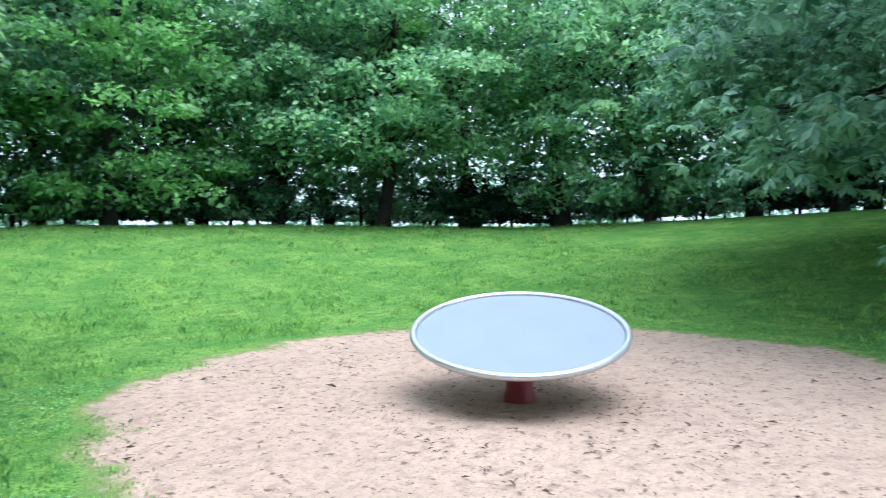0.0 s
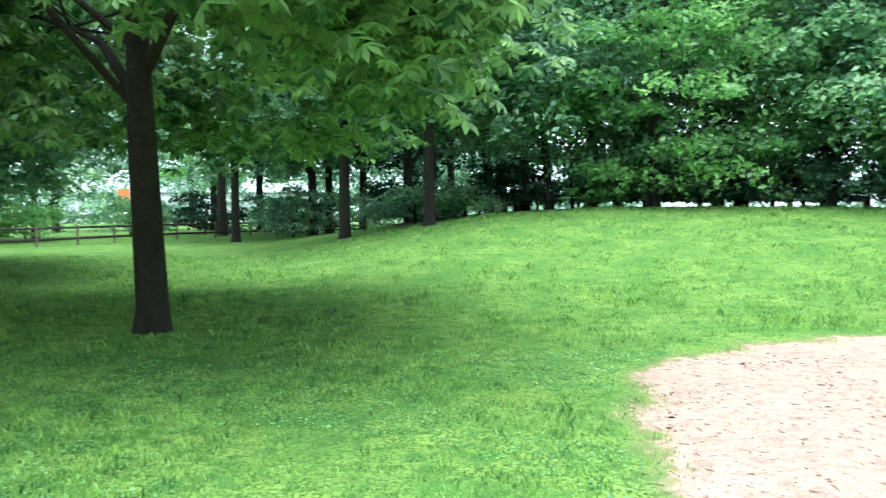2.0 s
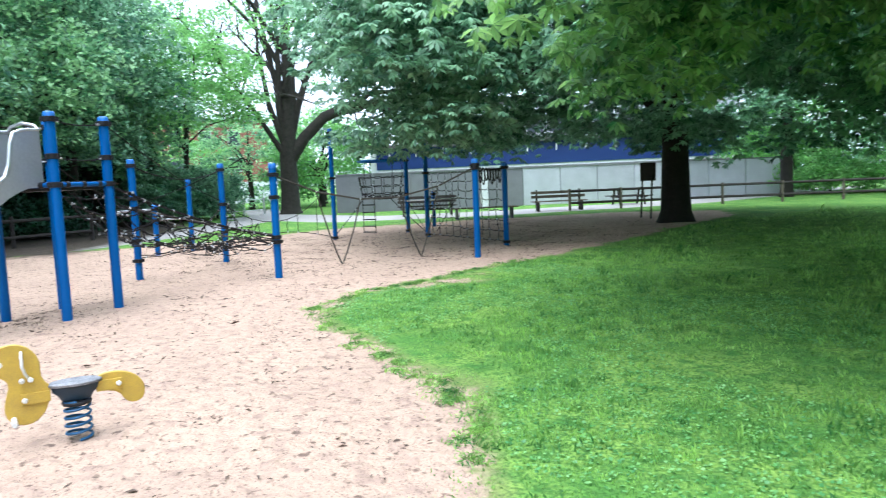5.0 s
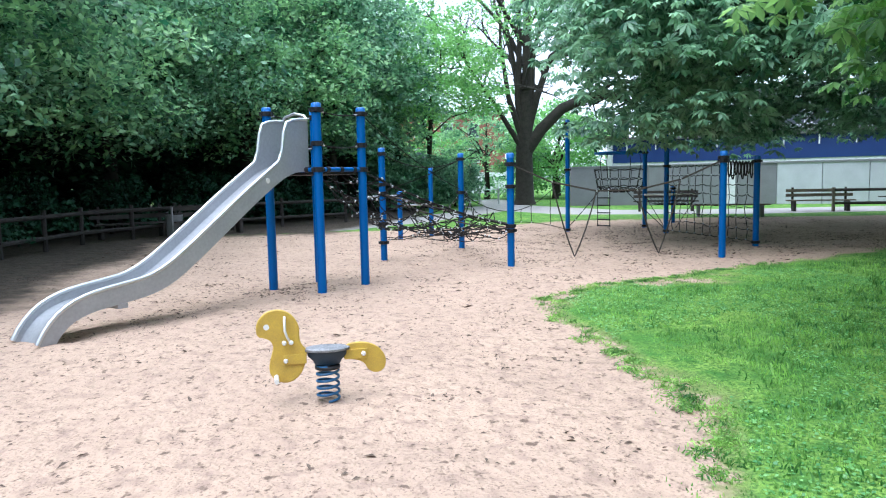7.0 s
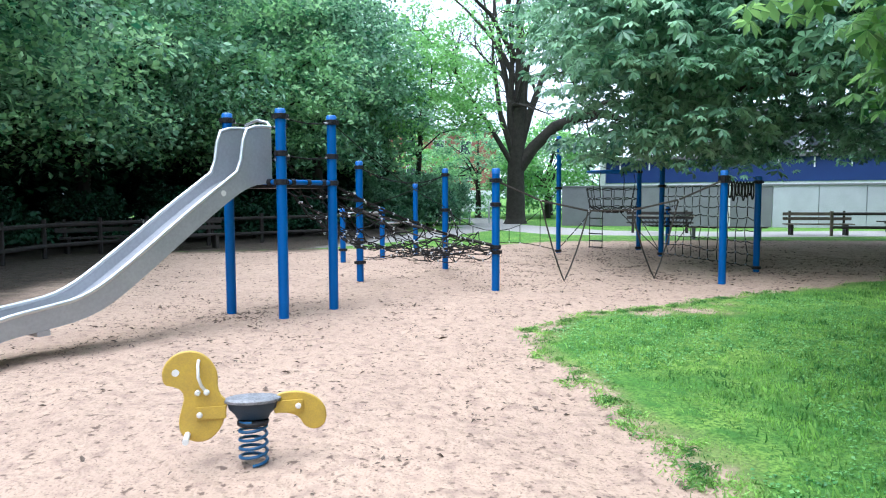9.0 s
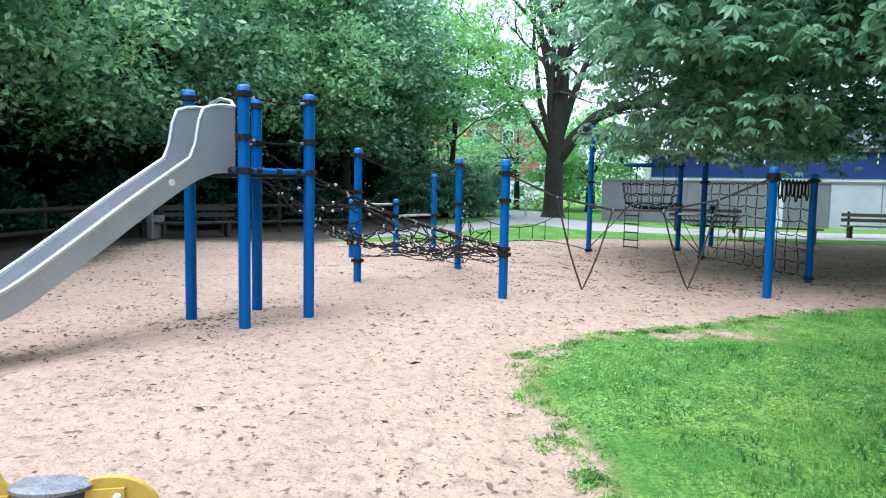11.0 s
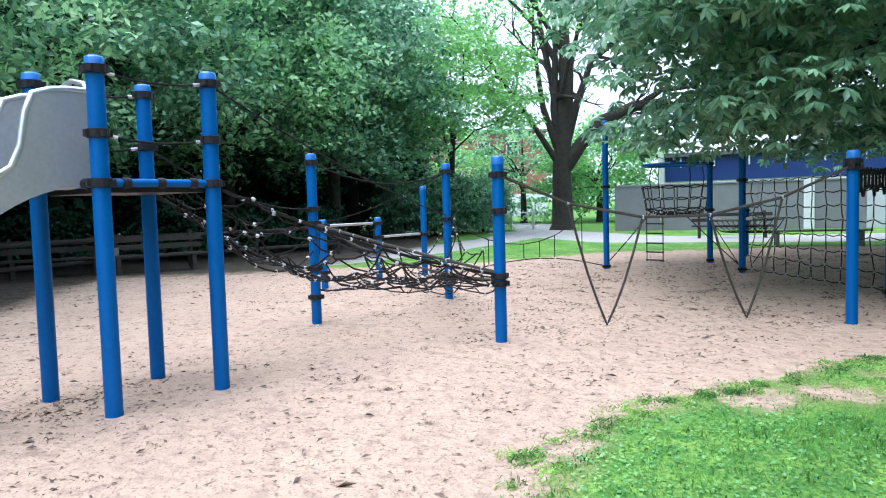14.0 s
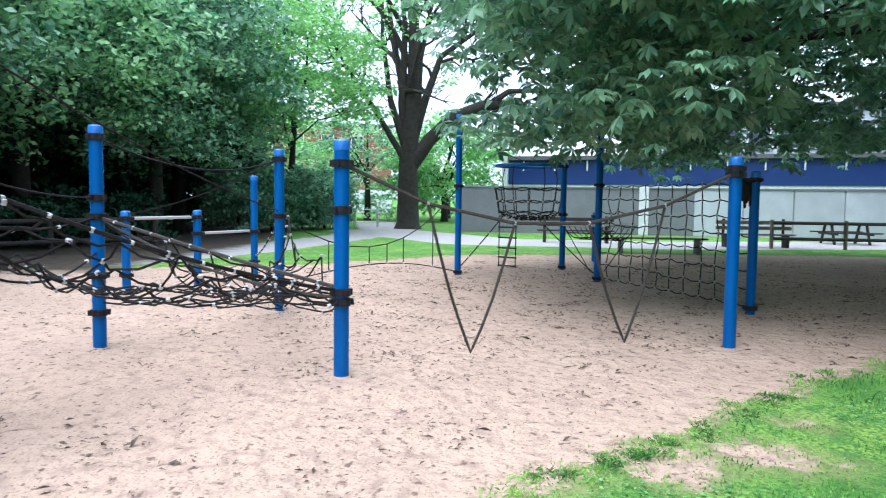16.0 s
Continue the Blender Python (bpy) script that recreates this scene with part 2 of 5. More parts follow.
# ---- mesh helpers ----
class Shape:
    """Gathers tubes, boxes, lathes and plates into one mesh."""

    def __init__(self):
        self.v, self.f = [], []

    def add(self, verts, faces):
        o = len(self.v)
        self.v.extend(tuple(map(float, p)) for p in verts)
        self.f.extend(tuple(i + o for i in q) for q in faces)
        return self

    def tube(self, pts, radii, segs=8, caps=True):
        pts = [Vector(p) for p in pts]
        if not isinstance(radii, (list, tuple)):
            radii = [radii] * len(pts)
        verts, faces = [], []
        side = None
        for i, p in enumerate(pts):
            d = (pts[min(i + 1, len(pts) - 1)] - pts[max(i - 1, 0)])
            d = d.normalized() if d.length > 1e-6 else Vector((0, 0, 1))
            if side is None:
                side = d.orthogonal().normalized()
            else:
                side = (side - d * side.dot(d))
                side = side.normalized() if side.length > 1e-5 else d.orthogonal().normalized()
            up = d.cross(side)
            for k in range(segs):
                a = 2 * math.pi * k / segs
                verts.append(p + (side * math.cos(a) + up * math.sin(a)) * radii[i])
        for i in range(len(pts) - 1):
            for k in range(segs):
                k2 = (k + 1) % segs
                faces.append((i * segs + k, i * segs + k2, (i + 1) * segs + k2, (i + 1) * segs + k))
        if caps:
            faces.append(tuple(reversed(range(segs))))
            faces.append(tuple((len(pts) - 1) * segs + k for k in range(segs)))
        return self.add(verts, faces)

    def box(self, c, size, m=None, bevel=0.0):
        """A box with chamfered upright edges, about c, turned by m."""
        x, y, z = (s / 2 for s in size)
        b = min(bevel, x * 0.9, y * 0.9)
        ring = [(-x, -y), (x, -y), (x, y), (-x, y)] if b <= 0 else [(-x + b, -y), (x - b, -y), (x, -y + b), (x, y - b), (x - b, y), (-x + b, y), (-x, y - b), (-x, -y + b)]
        n = len(ring)
        verts = [Vector((p[0], p[1], s * z)) for s in (-1, 1) for p in ring]
        if m is not None:
            verts = [m @ v for v in verts]
        verts = [v + Vector(c) for v in verts]
        faces = [(k, (k + 1) % n, n + (k + 1) % n, n + k) for k in range(n)] + [tuple(reversed(range(n))), tuple(range(n, 2 * n))]
        return self.add(verts, faces)

    def lathe(self, profile, segs=24, m=None):
        verts, faces = [], []
        for r, z in profile:
            for k in range(segs):
                a = 2 * math.pi * k / segs
                v = Vector((r * math.cos(a), r * math.sin(a), z))
                verts.append(m @ v if m is not None else v)
        for i in range(len(profile) - 1):
            for k in range(segs):
                k2 = (k + 1) % segs
                faces.append((i * segs + k, i * segs + k2, (i + 1) * segs + k2, (i + 1) * segs + k))
        faces.append(tuple(reversed(range(segs))))
        faces.append(tuple((len(profile) - 1) * segs + k for k in range(segs)))
        return self.add(verts, faces)

    def plate(self, outline, thick, m, inset=0.008):
        """An upright board from an outline in x and z, thick along y, with eased edges."""
        n = len(outline)
        cx, cz = sum(p[0] for p in outline) / n, sum(p[1] for p in outline) / n
        rings = []
        for y, k in ((-thick / 2, 1), (-thick / 2 + inset, 0), (thick / 2 - inset, 0), (thick / 2, 1)):
            ring = []
            for px, pz in outline:
                d = math.hypot(px - cx, pz - cz) or 1
                s = 1 - k * inset / d
                ring.append(m @ Vector((cx + (px - cx) * s, y, cz + (pz - cz) * s)))
            rings.append(ring)
        faces = [(r * n + k, r * n + (k + 1) % n, (r + 1) * n + (k + 1) % n, (r + 1) * n + k) for r in range(3) for k in range(n)]
        faces += [tuple(reversed(range(n))), tuple(3 * n + k for k in range(n))]
        return self.add([v for r in rings for v in r], faces)

    def smooth_outline(outline):
        for _ in range(2):
            outline = [tuple(p[i] * w + q[i] * (1 - w) for i in range(len(p))) for p, q in zip(outline, outline[1:] + outline[:1]) for w in (0.75, 0.25)]
        return outline

    def mesh(self, name, material, smooth=True):
        me = bpy.data.meshes.new(name)
        me.from_pydata(self.v, [], self.f)
        me.materials.append(material)
        if smooth:
            me.polygons.foreach_set("use_smooth", [len(p.vertices) == 4 for p in me.polygons])
            me.set_sharp_from_angle(angle=radians(38))
        me.update()
        return me


def part(name, shape, material, parent=None, label="", smooth=True):
    ob = new(name, shape.mesh(name, material, smooth) if isinstance(shape, Shape) else shape)
    if parent is not None:
        ob.parent = parent
    return tagged(ob, label)


def thing(name, at, label, category, group="", kind="", rz=0.0):
    ob = new(name)
    ob.matrix_world = pose(*at, 0, 0, rz)
    ob.empty_display_size = 0.1
    return tagged(ob, label, category, group, kind)


def smooth01(a):
    a = np.clip(a, 0, 1)
    return a * a * (3 - 2 * a)


# ---- the lie of the land ----
AZ = [-60, -20, 0, 18, 31, 44, 62, 78, 87, 95, 104]
CREST = [0, 0.6, 1.8, 1.95, 1.66, 1.38, 1.56, 1.64, 1.43, 0.85, 0]


def land(x, y):
    """Height of the ground: flat round the sand, rising to a grassy bank."""
    x, y = np.asarray(x, float), np.asarray(y, float)
    r = np.hypot(x + 0.2, y - 1.4)
    az = np.degrees(np.arctan2(y - 1.4, x + 0.2))
    top = np.interp(az, AZ, CREST, left=0, right=0)
    h = top * smooth01((r - 11) / 15) * (1 - smooth01((r - 34) / 14))
    return h


def ground_z(x, y):
    return float(land(x, y))


SAND = [(-4, 3.5), (-4.9, 3.98), (-5.9, 4.02), (-7, 4.01), (-9.4, 4.3), (-10.3, 5.46), (-10.9, 6.9), (-11.8, 9), (-12.9, 11.6), (-15, 16),
        (-17, 20.5), (-19.5, 23), (-22.4, 20.6), (-24.2, 14.6), (-24.6, 9.8), (-22.7, 5.7), (-22.5, 1), (-22.5, -3.5), (-10, -4), (-2, -4), (-1.5, 0.5), (-2.6, 2.6)]


def inside(x, y, poly):
    """Signed distance into a polygon (positive inside)."""
    d = np.full(x.shape, 1e9)
    odd = np.zeros(x.shape, bool)
    for (ax, ay), (bx, by) in zip(poly, poly[1:] + poly[:1]):
        ex, ey = bx - ax, by - ay
        t = np.clip(((x - ax) * ex + (y - ay) * ey) / (ex * ex + ey * ey), 0, 1)
        d = np.minimum(d, np.hypot(x - ax - t * ex, y - ay - t * ey))
        hit = ((ay > y) != (by > y)) & (x < (bx - ax) * (y - ay) / (by - ay + 1e-12) + ax)
        odd ^= hit
    return np.where(odd, d, -d)


def along(x, y, line):
    d = np.full(x.shape, 1e9)
    for (ax, ay), (bx, by) in zip(line, line[1:]):
        ex, ey = bx - ax, by - ay
        t = np.clip(((x - ax) * ex + (y - ay) * ey) / (ex * ex + ey * ey), 0, 1)
        d = np.minimum(d, np.hypot(x - ax - t * ex, y - ay - t * ey))
    return d


def sand_depth(x, y):
    d = np.maximum(inside(x, y, SAND), 4.0 - np.hypot(x - 5.0, y - 5.95))
    for bx, by, br in ((-10.4, 6.1, 0.26), (-10.3, 6.8, 0.27), (-10.75, 7.4, 0.18)):
        d = np.maximum(d, br - np.hypot(x - bx, y - by))
    return d


def axis(lo, hi, step):
    fine = np.arange(lo, hi + step / 2, step)
    out, s = [], step
    e = 0.0
    while e < 1800:
        s *= 1.16
        e += s
        out.append(e)
    out = np.array(out)
    return np.concatenate([(lo - out)[::-1], fine, hi + out])


def build_ground():
    xs, ys = axis(-26, 10, 0.125), axis(-5, 24, 0.125)
    X, Y = np.meshgrid(xs, ys, indexing="ij")
    sd = sand_depth(X, Y)
    wob = 0.16 * np.sin(X * 2.3 + 1.7 * np.sin(Y * 1.9)) * np.sin(Y * 2.7 + X * 0.8)
    s = np.clip(0.5 + (sd + wob) / 0.7, 0, 1)
    rng = np.random.default_rng(5)
    Z = land(X, Y) + 0.035 * (1 - smooth01(s))
    lumps = rng.normal(0, 1, X.shape)
    for _ in range(2):
        lumps = (lumps + np.roll(lumps, 1, 0) + np.roll(lumps, 1, 1) + np.roll(lumps, -1, 0) + np.roll(lumps, -1, 1)) / 5
    Z = Z + 0.03 * lumps * (s > 0.6)
    Z = Z - 0.05 * np.exp(-((X - 4.57) ** 2 + (Y - 5.92) ** 2) / 1.1)
    far = np.maximum(np.abs(X) - 400, np.abs(Y) - 400)
    path = np.maximum(1.1 - along(X, Y, [(-24, 1.5), (-27, 4.4), (-33, 8.3), (-38.5, 11), (-50, 13)]), 2.0 - along(X, Y, [(-38, 10.5), (-30, 12.5), (-27.3, 18), (-26, 27), (-30, 45)]))
    road = 4.0 - np.abs(Y - 104 + 0.0 * X)
    path = np.maximum(path, np.where(np.abs(X) < 300, road, -9))
    # earth under the wood, where the darkened brown also stands for shade
    shaded_soil = np.minimum(-2.6 - Y + 0.25 * np.sin(X), X + 60)
    # behind the bank's crest the same mask darkens grass under trees, as shade
    shaded_soil = np.maximum(shaded_soil, (30 - np.hypot(X + 0.2, Y - 1.4)) * -1 * ((np.degrees(np.arctan2(Y - 1.4, X)) < 95) & (np.degrees(np.arctan2(Y - 1.4, X)) > -10) & (np.hypot(X, Y) < 44)) - 99.0 * ((np.degrees(np.arctan2(Y - 1.4, X)) >= 95) | (np.degrees(np.arctan2(Y - 1.4, X)) <= -10) | (np.hypot(X, Y) >= 44)))
    shaded_soil = np.maximum(shaded_soil, inside(X, Y, [(-22.3, -4), (-22.2, 1.6), (-24, 2.4), (-30, 5.2), (-37, 6.6), (-46, 6), (-46, -12), (-24, -12)]))
    n, m = X.shape
    me = bpy.data.meshes.new("ground")
    idx = np.arange(n * m).reshape(n, m)
    quads = np.stack([idx[:-1, :-1], idx[1:, :-1], idx[1:, 1:], idx[:-1, 1:]], -1).reshape(-1, 4)
    fill(me, np.stack([X, Y, Z], -1).reshape(-1, 3), quads)
    for name, values in (("sand", s), ("path", np.clip(0.5 + path / 0.5, 0, 1)), ("shaded_soil", np.clip(0.5 + shaded_soil / 1.5, 0, 1))):
        me.attributes.new(name, "FLOAT", "POINT").data.foreach_set("value", values.reshape(-1).astype(np.float32))
    me.polygons.foreach_set("use_smooth", np.ones(len(quads), bool))
    me.materials.append(GROUND)
    return tagged(new("ground", me), "lawn round a pale sandy playground with worn ragged edges", "ground", kind="structure")


def fill(me, verts, faces):
    """Put arrays of corners and of equal-sized faces into a mesh."""
    k = faces.shape[1]
    me.vertices.add(len(verts))
    me.vertices.foreach_set("co", verts.astype(np.float32).reshape(-1))
    me.loops.add(faces.size)
    me.loops.foreach_set("vertex_index", faces.astype(np.int32).reshape(-1))
    me.polygons.add(len(faces))
    me.polygons.foreach_set("loop_start", np.arange(0, faces.size, k, dtype=np.int32))
    me.update(calc_edges=True)


build_ground()


# ---- leaves and trees ----
SIMPLE = np.array([(0, -0.5, 0), (0.3, 0.0, 0.06), (0, 0.55, -0.08), (-0.3, 0.0, 0.06)])
SIMPLE_F = np.array([(0, 1, 2), (0, 2, 3)])




def palmate(count=7):
    """A hand of drooping leaflets about one stalk, each folded along its rib."""
    v, f = [], []
    for k in range(count):
        a = radians(-125 + 250 * k / (count - 1))
        L = 0.66 - 0.20 * abs(k - (count - 1) / 2) / ((count - 1) / 2)
        d, n = (math.sin(a), math.cos(a)), (math.cos(a), -math.sin(a))
        o = len(v)
        v += [(0, 0, 0.02), (d[0] * L * 0.66 + n[0] * 0.12, d[1] * L * 0.66 + n[1] * 0.12, -0.12), (d[0] * L, d[1] * L, -0.30), (d[0] * L * 0.66 - n[0] * 0.12, d[1] * L * 0.66 - n[1] * 0.12, -0.12)]
        f += [(o, o + 1, o + 2), (o, o + 2, o + 3)]
    return np.array(v), np.array(f)


PALMATE, PALMATE_F = palmate()


def leaves(name, centres, normals, sizes, rng, shape, faces, material, parent, tilt=0.5):
    """One mesh of many leaves, each turned at random about a leaning normal."""
    n = len(centres)
    nz = normals + rng.normal(0, tilt, (n, 3))
    nz /= np.linalg.norm(nz, axis=1, keepdims=True) + 1e-9
    ref = rng.normal(0, 1, (n, 3))
    ax = np.cross(nz, ref)
    ax /= np.linalg.norm(ax, axis=1, keepdims=True) + 1e-9
    ay = np.cross(nz, ax)
    local = shape[None] * sizes[:, None, None]
    verts = centres[:, None] + local[..., 0:1] * ax[:, None] + local[..., 1:2] * ay[:, None] + local[..., 2:3] * nz[:, None]
    k = len(shape)
    fs = (faces[None] + (np.arange(n) * k)[:, None, None]).reshape(-1, faces.shape[1])
    me = bpy.data.meshes.new(name)
    fill(me, verts.reshape(-1, 3), fs)
    me.materials.append(material)
    ob = new(name, me)
    ob.parent = parent
    return ob


def crown_points(rng, clumps, per, spread):
    """Leaves in flat drooping sprays about each clump's centre."""
    c = np.repeat(clumps[:, :3], per, 0)
    R = np.repeat(clumps[:, 3], per)
    a = rng.uniform(0, 2 * np.pi, len(c))
    r = np.sqrt(rng.uniform(0, 1, len(c))) * R
    off = np.stack([r * np.cos(a), r * np.sin(a), rng.normal(0, 0.13, len(c)) * R * spread - 0.30 * r * r / np.maximum(R, 0.1)], -1)
    nrm = np.stack([0.35 * np.cos(a), 0.35 * np.sin(a), np.ones(len(c))], -1)
    return c + off, nrm


def tree(name, x, y, label, r0, fork, crown, rng_seed, clumps=70, per=150, leaf=0.16, mat_leaf=None, bark=None, shape="simple",
         lean=(0, 0), limbs=12, clump_r=(0.8, 1.5), inner=0.5, spread=1.25, flat_low=0.6, tilt=0.5, twigs=True, group="park trees", category="tree"):
    """Trunk with flared foot, limbs that end in the crown's sprays. crown: (dx, dy, z, rx, ry, rz)."""
    rng = np.random.default_rng(rng_seed)
    z0 = ground_z(x, y)
    t = thing(name, (x, y, z0), label, category, group)
    cx, cy, cz, rx, ry, rz = crown
    d = rng.normal(0, 1, (clumps, 3))
    d /= np.linalg.norm(d, axis=1, keepdims=True)
    f = inner + (1 - inner) * rng.uniform(0, 1, clumps) ** 0.6
    d[:, 2] = np.where(d[:, 2] < 0, d[:, 2] * flat_low, d[:, 2])
    hz = np.hypot(d[:, 0], d[:, 1]) + 1e-6
    full = np.where(d[:, 2] < 0.15, (1 - np.abs(d[:, 2]) ** 2.8) ** (1 / 2.8) / hz, 1.0)
    d[:, :2] *= np.clip(full, 1, 2.2)[:, None]
    pos = d * f[:, None] * np.array([rx, ry, rz]) + np.array([cx, cy, cz])
    cl = np.concatenate([pos, rng.uniform(*clump_r, (clumps, 1))], 1)
    tr = Shape()
    top = Vector((lean[0], lean[1], fork))
    pts, rad = [Vector((0, 0, -0.15)), Vector((0, 0, 0.08)), Vector((0.01, 0, 0.35)), Vector((lean[0] * 0.3, lean[1] * 0.3, fork * 0.45)), top], [r0 * 1.6, r0 * 1.3, r0 * 1.08, r0, r0 * 0.9]
    tip = Vector((cx * 0.6 + lean[0] * 1.5, cy * 0.6 + lean[1] * 1.5, max(cz + rz * 0.5, fork + 0.3)))
    pts += [top.lerp(tip, 0.35) + Vector((rng.normal(0, 0.12), rng.normal(0, 0.12), 0)), top.lerp(tip, 0.7) + Vector((rng.normal(0, 0.2), rng.normal(0, 0.2), 0)), tip]
    rad += [r0 * 0.66, r0 * 0.38, 0.03]
    tr.tube(pts, rad, 14)
    part("trunk", tr, bark or BARK, t)
    order = np.argsort(rng.uniform(0, 1, clumps))[:limbs]
    for i in order:
        end = Vector(cl[i, :3])
        u = rng.uniform(0, 0.55)
        start = top.lerp(tip, u)
        mid = start.lerp(end, 0.5) + Vector((rng.normal(0, 0.3), rng.normal(0, 0.3), 0.10 * (end - start).length))
        low = start.lerp(mid, 0.5) + Vector((0, 0, 0.06 * (end - start).length))
        rr = r0 * rng.uniform(0.3, 0.48) * (1 - 0.7 * u)
        s = Shape()
        s.tube([start - Vector((0, 0, 0.15)), low, mid, mid.lerp(end, 0.5) + Vector((rng.normal(0, 0.2), rng.normal(0, 0.2), 0)), end], [rr, rr * 0.8, rr * 0.55, rr * 0.35, 0.015], 7)
        if twigs:
            for j in range(4):
                k = int(rng.integers(0, clumps))
                e2 = mid.lerp(Vector(cl[k, :3]), 0.45)
                s.tube([mid, mid.lerp(e2, 0.5) + Vector((0, 0, 0.2)), e2], [rr * 0.35, rr * 0.22, 0.01], 5)
        part("limb", s, bark or BARK, t)
    cen, nrm = crown_points(rng, cl, per, spread)
    keep = cen[:, 2] > 0.25
    cen, nrm = cen[keep], nrm[keep]
    sz = leaf * rng.uniform(0.65, 1.25, len(cen))
    S, F = (PALMATE, PALMATE_F) if shape == "palmate" else (SIMPLE, SIMPLE_F)
    leaves("crown", cen, nrm, sz, rng, S, F, mat_leaf or LIME, t, tilt)
    return t


def polar(az, r):
    return -0.2 + r * math.cos(radians(az)), 1.4 + r * math.sin(radians(az))


tree("chestnut_tree", -4.155, 10.5, "young chestnut with drooping palmate leaves and mossy trunk", 0.19, 2.8, (0.1, -0.5, 5.0, 5.0, 5.2, 3.2), 11,
     clumps=190, per=80, leaf=0.31, mat_leaf=YOUNGLEAF, shape="palmate", limbs=14, clump_r=(0.8, 1.3), inner=0.5, lean=(-0.1, 0.05), bark=BARK2, flat_low=0.75, tilt=0.32)
tree("chestnut_tree", -16.8, 17.9, "large old chestnut with thick black trunk and spreading crown", 0.42, 2.4, (0.4, -2.0, 6.6, 8.8, 9.2, 5.8), 12,
     clumps=430, per=82, leaf=0.35, mat_leaf=CHESTNUT, shape="palmate", limbs=14, clump_r=(1.0, 1.7), inner=0.35, flat_low=0.74, tilt=0.32)
tree("old_tree", -40.1, 12.5, "tall old tree with mossy trunk and bare arching limbs", 0.5, 3.2, (0, 0, 11.2, 8.0, 8.5, 6.5), 13,
     clumps=150, per=55, leaf=0.20, mat_leaf=LIGHTLEAF, limbs=6, clump_r=(0.5, 1.1), inner=0.3, twigs=False, bark=BARK2, tilt=0.7)
x0, y0 = polar(4, 15.5)
tree("chestnut_tree", x0, y0, "broad chestnut shading the grassy bank with hanging boughs", 0.4, 2.4, (0, 0, 5.6, 7.4, 7.2, 4.9), 14,
     clumps=250, per=66, leaf=0.36, mat_leaf=CHESTNUT, shape="palmate", limbs=10, clump_r=(1.0, 1.6), inner=0.55, flat_low=0.86, tilt=0.32)
# the bank's line of trees
BANK = [(9, 27.5), (15, 29), (20.5, 27), (26, 28.5), (33.4, 26.5), (40, 27.5), (47, 29.5), (54.2, 27), (58.5, 30), (62.3, 27.5), (68, 29), (74.4, 26.5), (79, 29), (82.3, 26.5), (87, 29.5)]
for i, (az, r) in enumerate(BANK):
    x, y = polar(az, r)
    rs = random.Random(100 + i)
    tall, wide, low = rs.uniform(4.6, 6.0), rs.uniform(4.0, 5.3), rs.uniform(0.74, 0.98)
    tree("bank_tree", x, y, "leafy deciduous tree with dark trunk on the grassy bank", rs.uniform(0.14, 0.30), rs.uniform(1.9, 3.4),
         (rs.uniform(-0.9, 0.9), rs.uniform(-0.9, 0.9), rs.uniform(5.5, 6.5), wide, wide, tall), 200 + i, clumps=165, per=95, leaf=0.25,
         mat_leaf=(LIME, LIGHTLEAF, LIME, CHESTNUT, LIME)[i % 5], limbs=10, clump_r=(0.6, 1.4), inner=0.5, tilt=0.8, group="trees on the bank", flat_low=low,
         lean=(rs.uniform(-0.5, 0.5), rs.uniform(-0.5, 0.5)))
for i in range(13):
    az = 4 + i * 7.3
    x, y = polar(az, 35 + 3 * math.sin(i * 2.1))
    tree("background_tree", x, y, "tall leafy tree standing behind the fence", 0.26, 3.0, (0, 0, 8.5, 4.6, 4.6, 6.5), 300 + i, clumps=60, per=70, leaf=0.36,
         mat_leaf=(CHESTNUT, LIME)[i % 2], limbs=5, clump_r=(1.1, 1.8), inner=0.4, tilt=0.6, group="trees behind the fence", twigs=False, flat_low=0.75)
# every other crown here uses the leaf colour with shade put into it
for i, (az, r) in enumerate([(86, 40), (90, 47), (93.5, 41), (97, 50), (101, 44), (105, 56)]):
    x, y = polar(az, r)
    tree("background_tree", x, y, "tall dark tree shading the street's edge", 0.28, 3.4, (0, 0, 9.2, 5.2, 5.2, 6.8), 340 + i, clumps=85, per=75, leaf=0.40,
         mat_leaf=(SHADEDLEAF, CHESTNUT)[i % 2], limbs=5, clump_r=(1.1, 1.9), inner=0.3, tilt=0.6, group="trees behind the fence", twigs=False, flat_low=0.85)
# shrubs between the trunks
# a third of these shrubs use the shade-darkened leaf
for i, (az, r, h) in enumerate([(12, 29, 1.6), (23, 30, 1.3), (29.5, 29, 1.7), (36, 30, 1.2), (44, 30.5, 1.5), (50.5, 29, 1.9), (66, 29, 1.5), (71, 28, 2.0), (77, 28.5, 1.8), (80.5, 28, 1.4), (85, 28, 1.2), (89, 28, 0.9), (93, 29, 1.0), (18, 28.5, 1.5), (33, 28.8, 1.0), (40, 31, 1.8), (47.5, 28.5, 1.2), (56, 29.5, 2.2), (60, 28, 1.7), (64, 30, 2.2), (68.5, 29.5, 1.2), (74, 29.5, 1.3)]):
    x, y = polar(az, r)
    tree("shrub", x, y, "loose green shrub under the trees", 0.06, 0.5, (0, 0, h * 0.85, 2.2, 2.2, h), 400 + i, clumps=46, per=70, leaf=0.18, mat_leaf=(CHESTNUT, SHADEDLEAF, LIME)[i % 3],
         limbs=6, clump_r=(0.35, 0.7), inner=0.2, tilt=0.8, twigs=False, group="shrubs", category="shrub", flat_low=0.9)
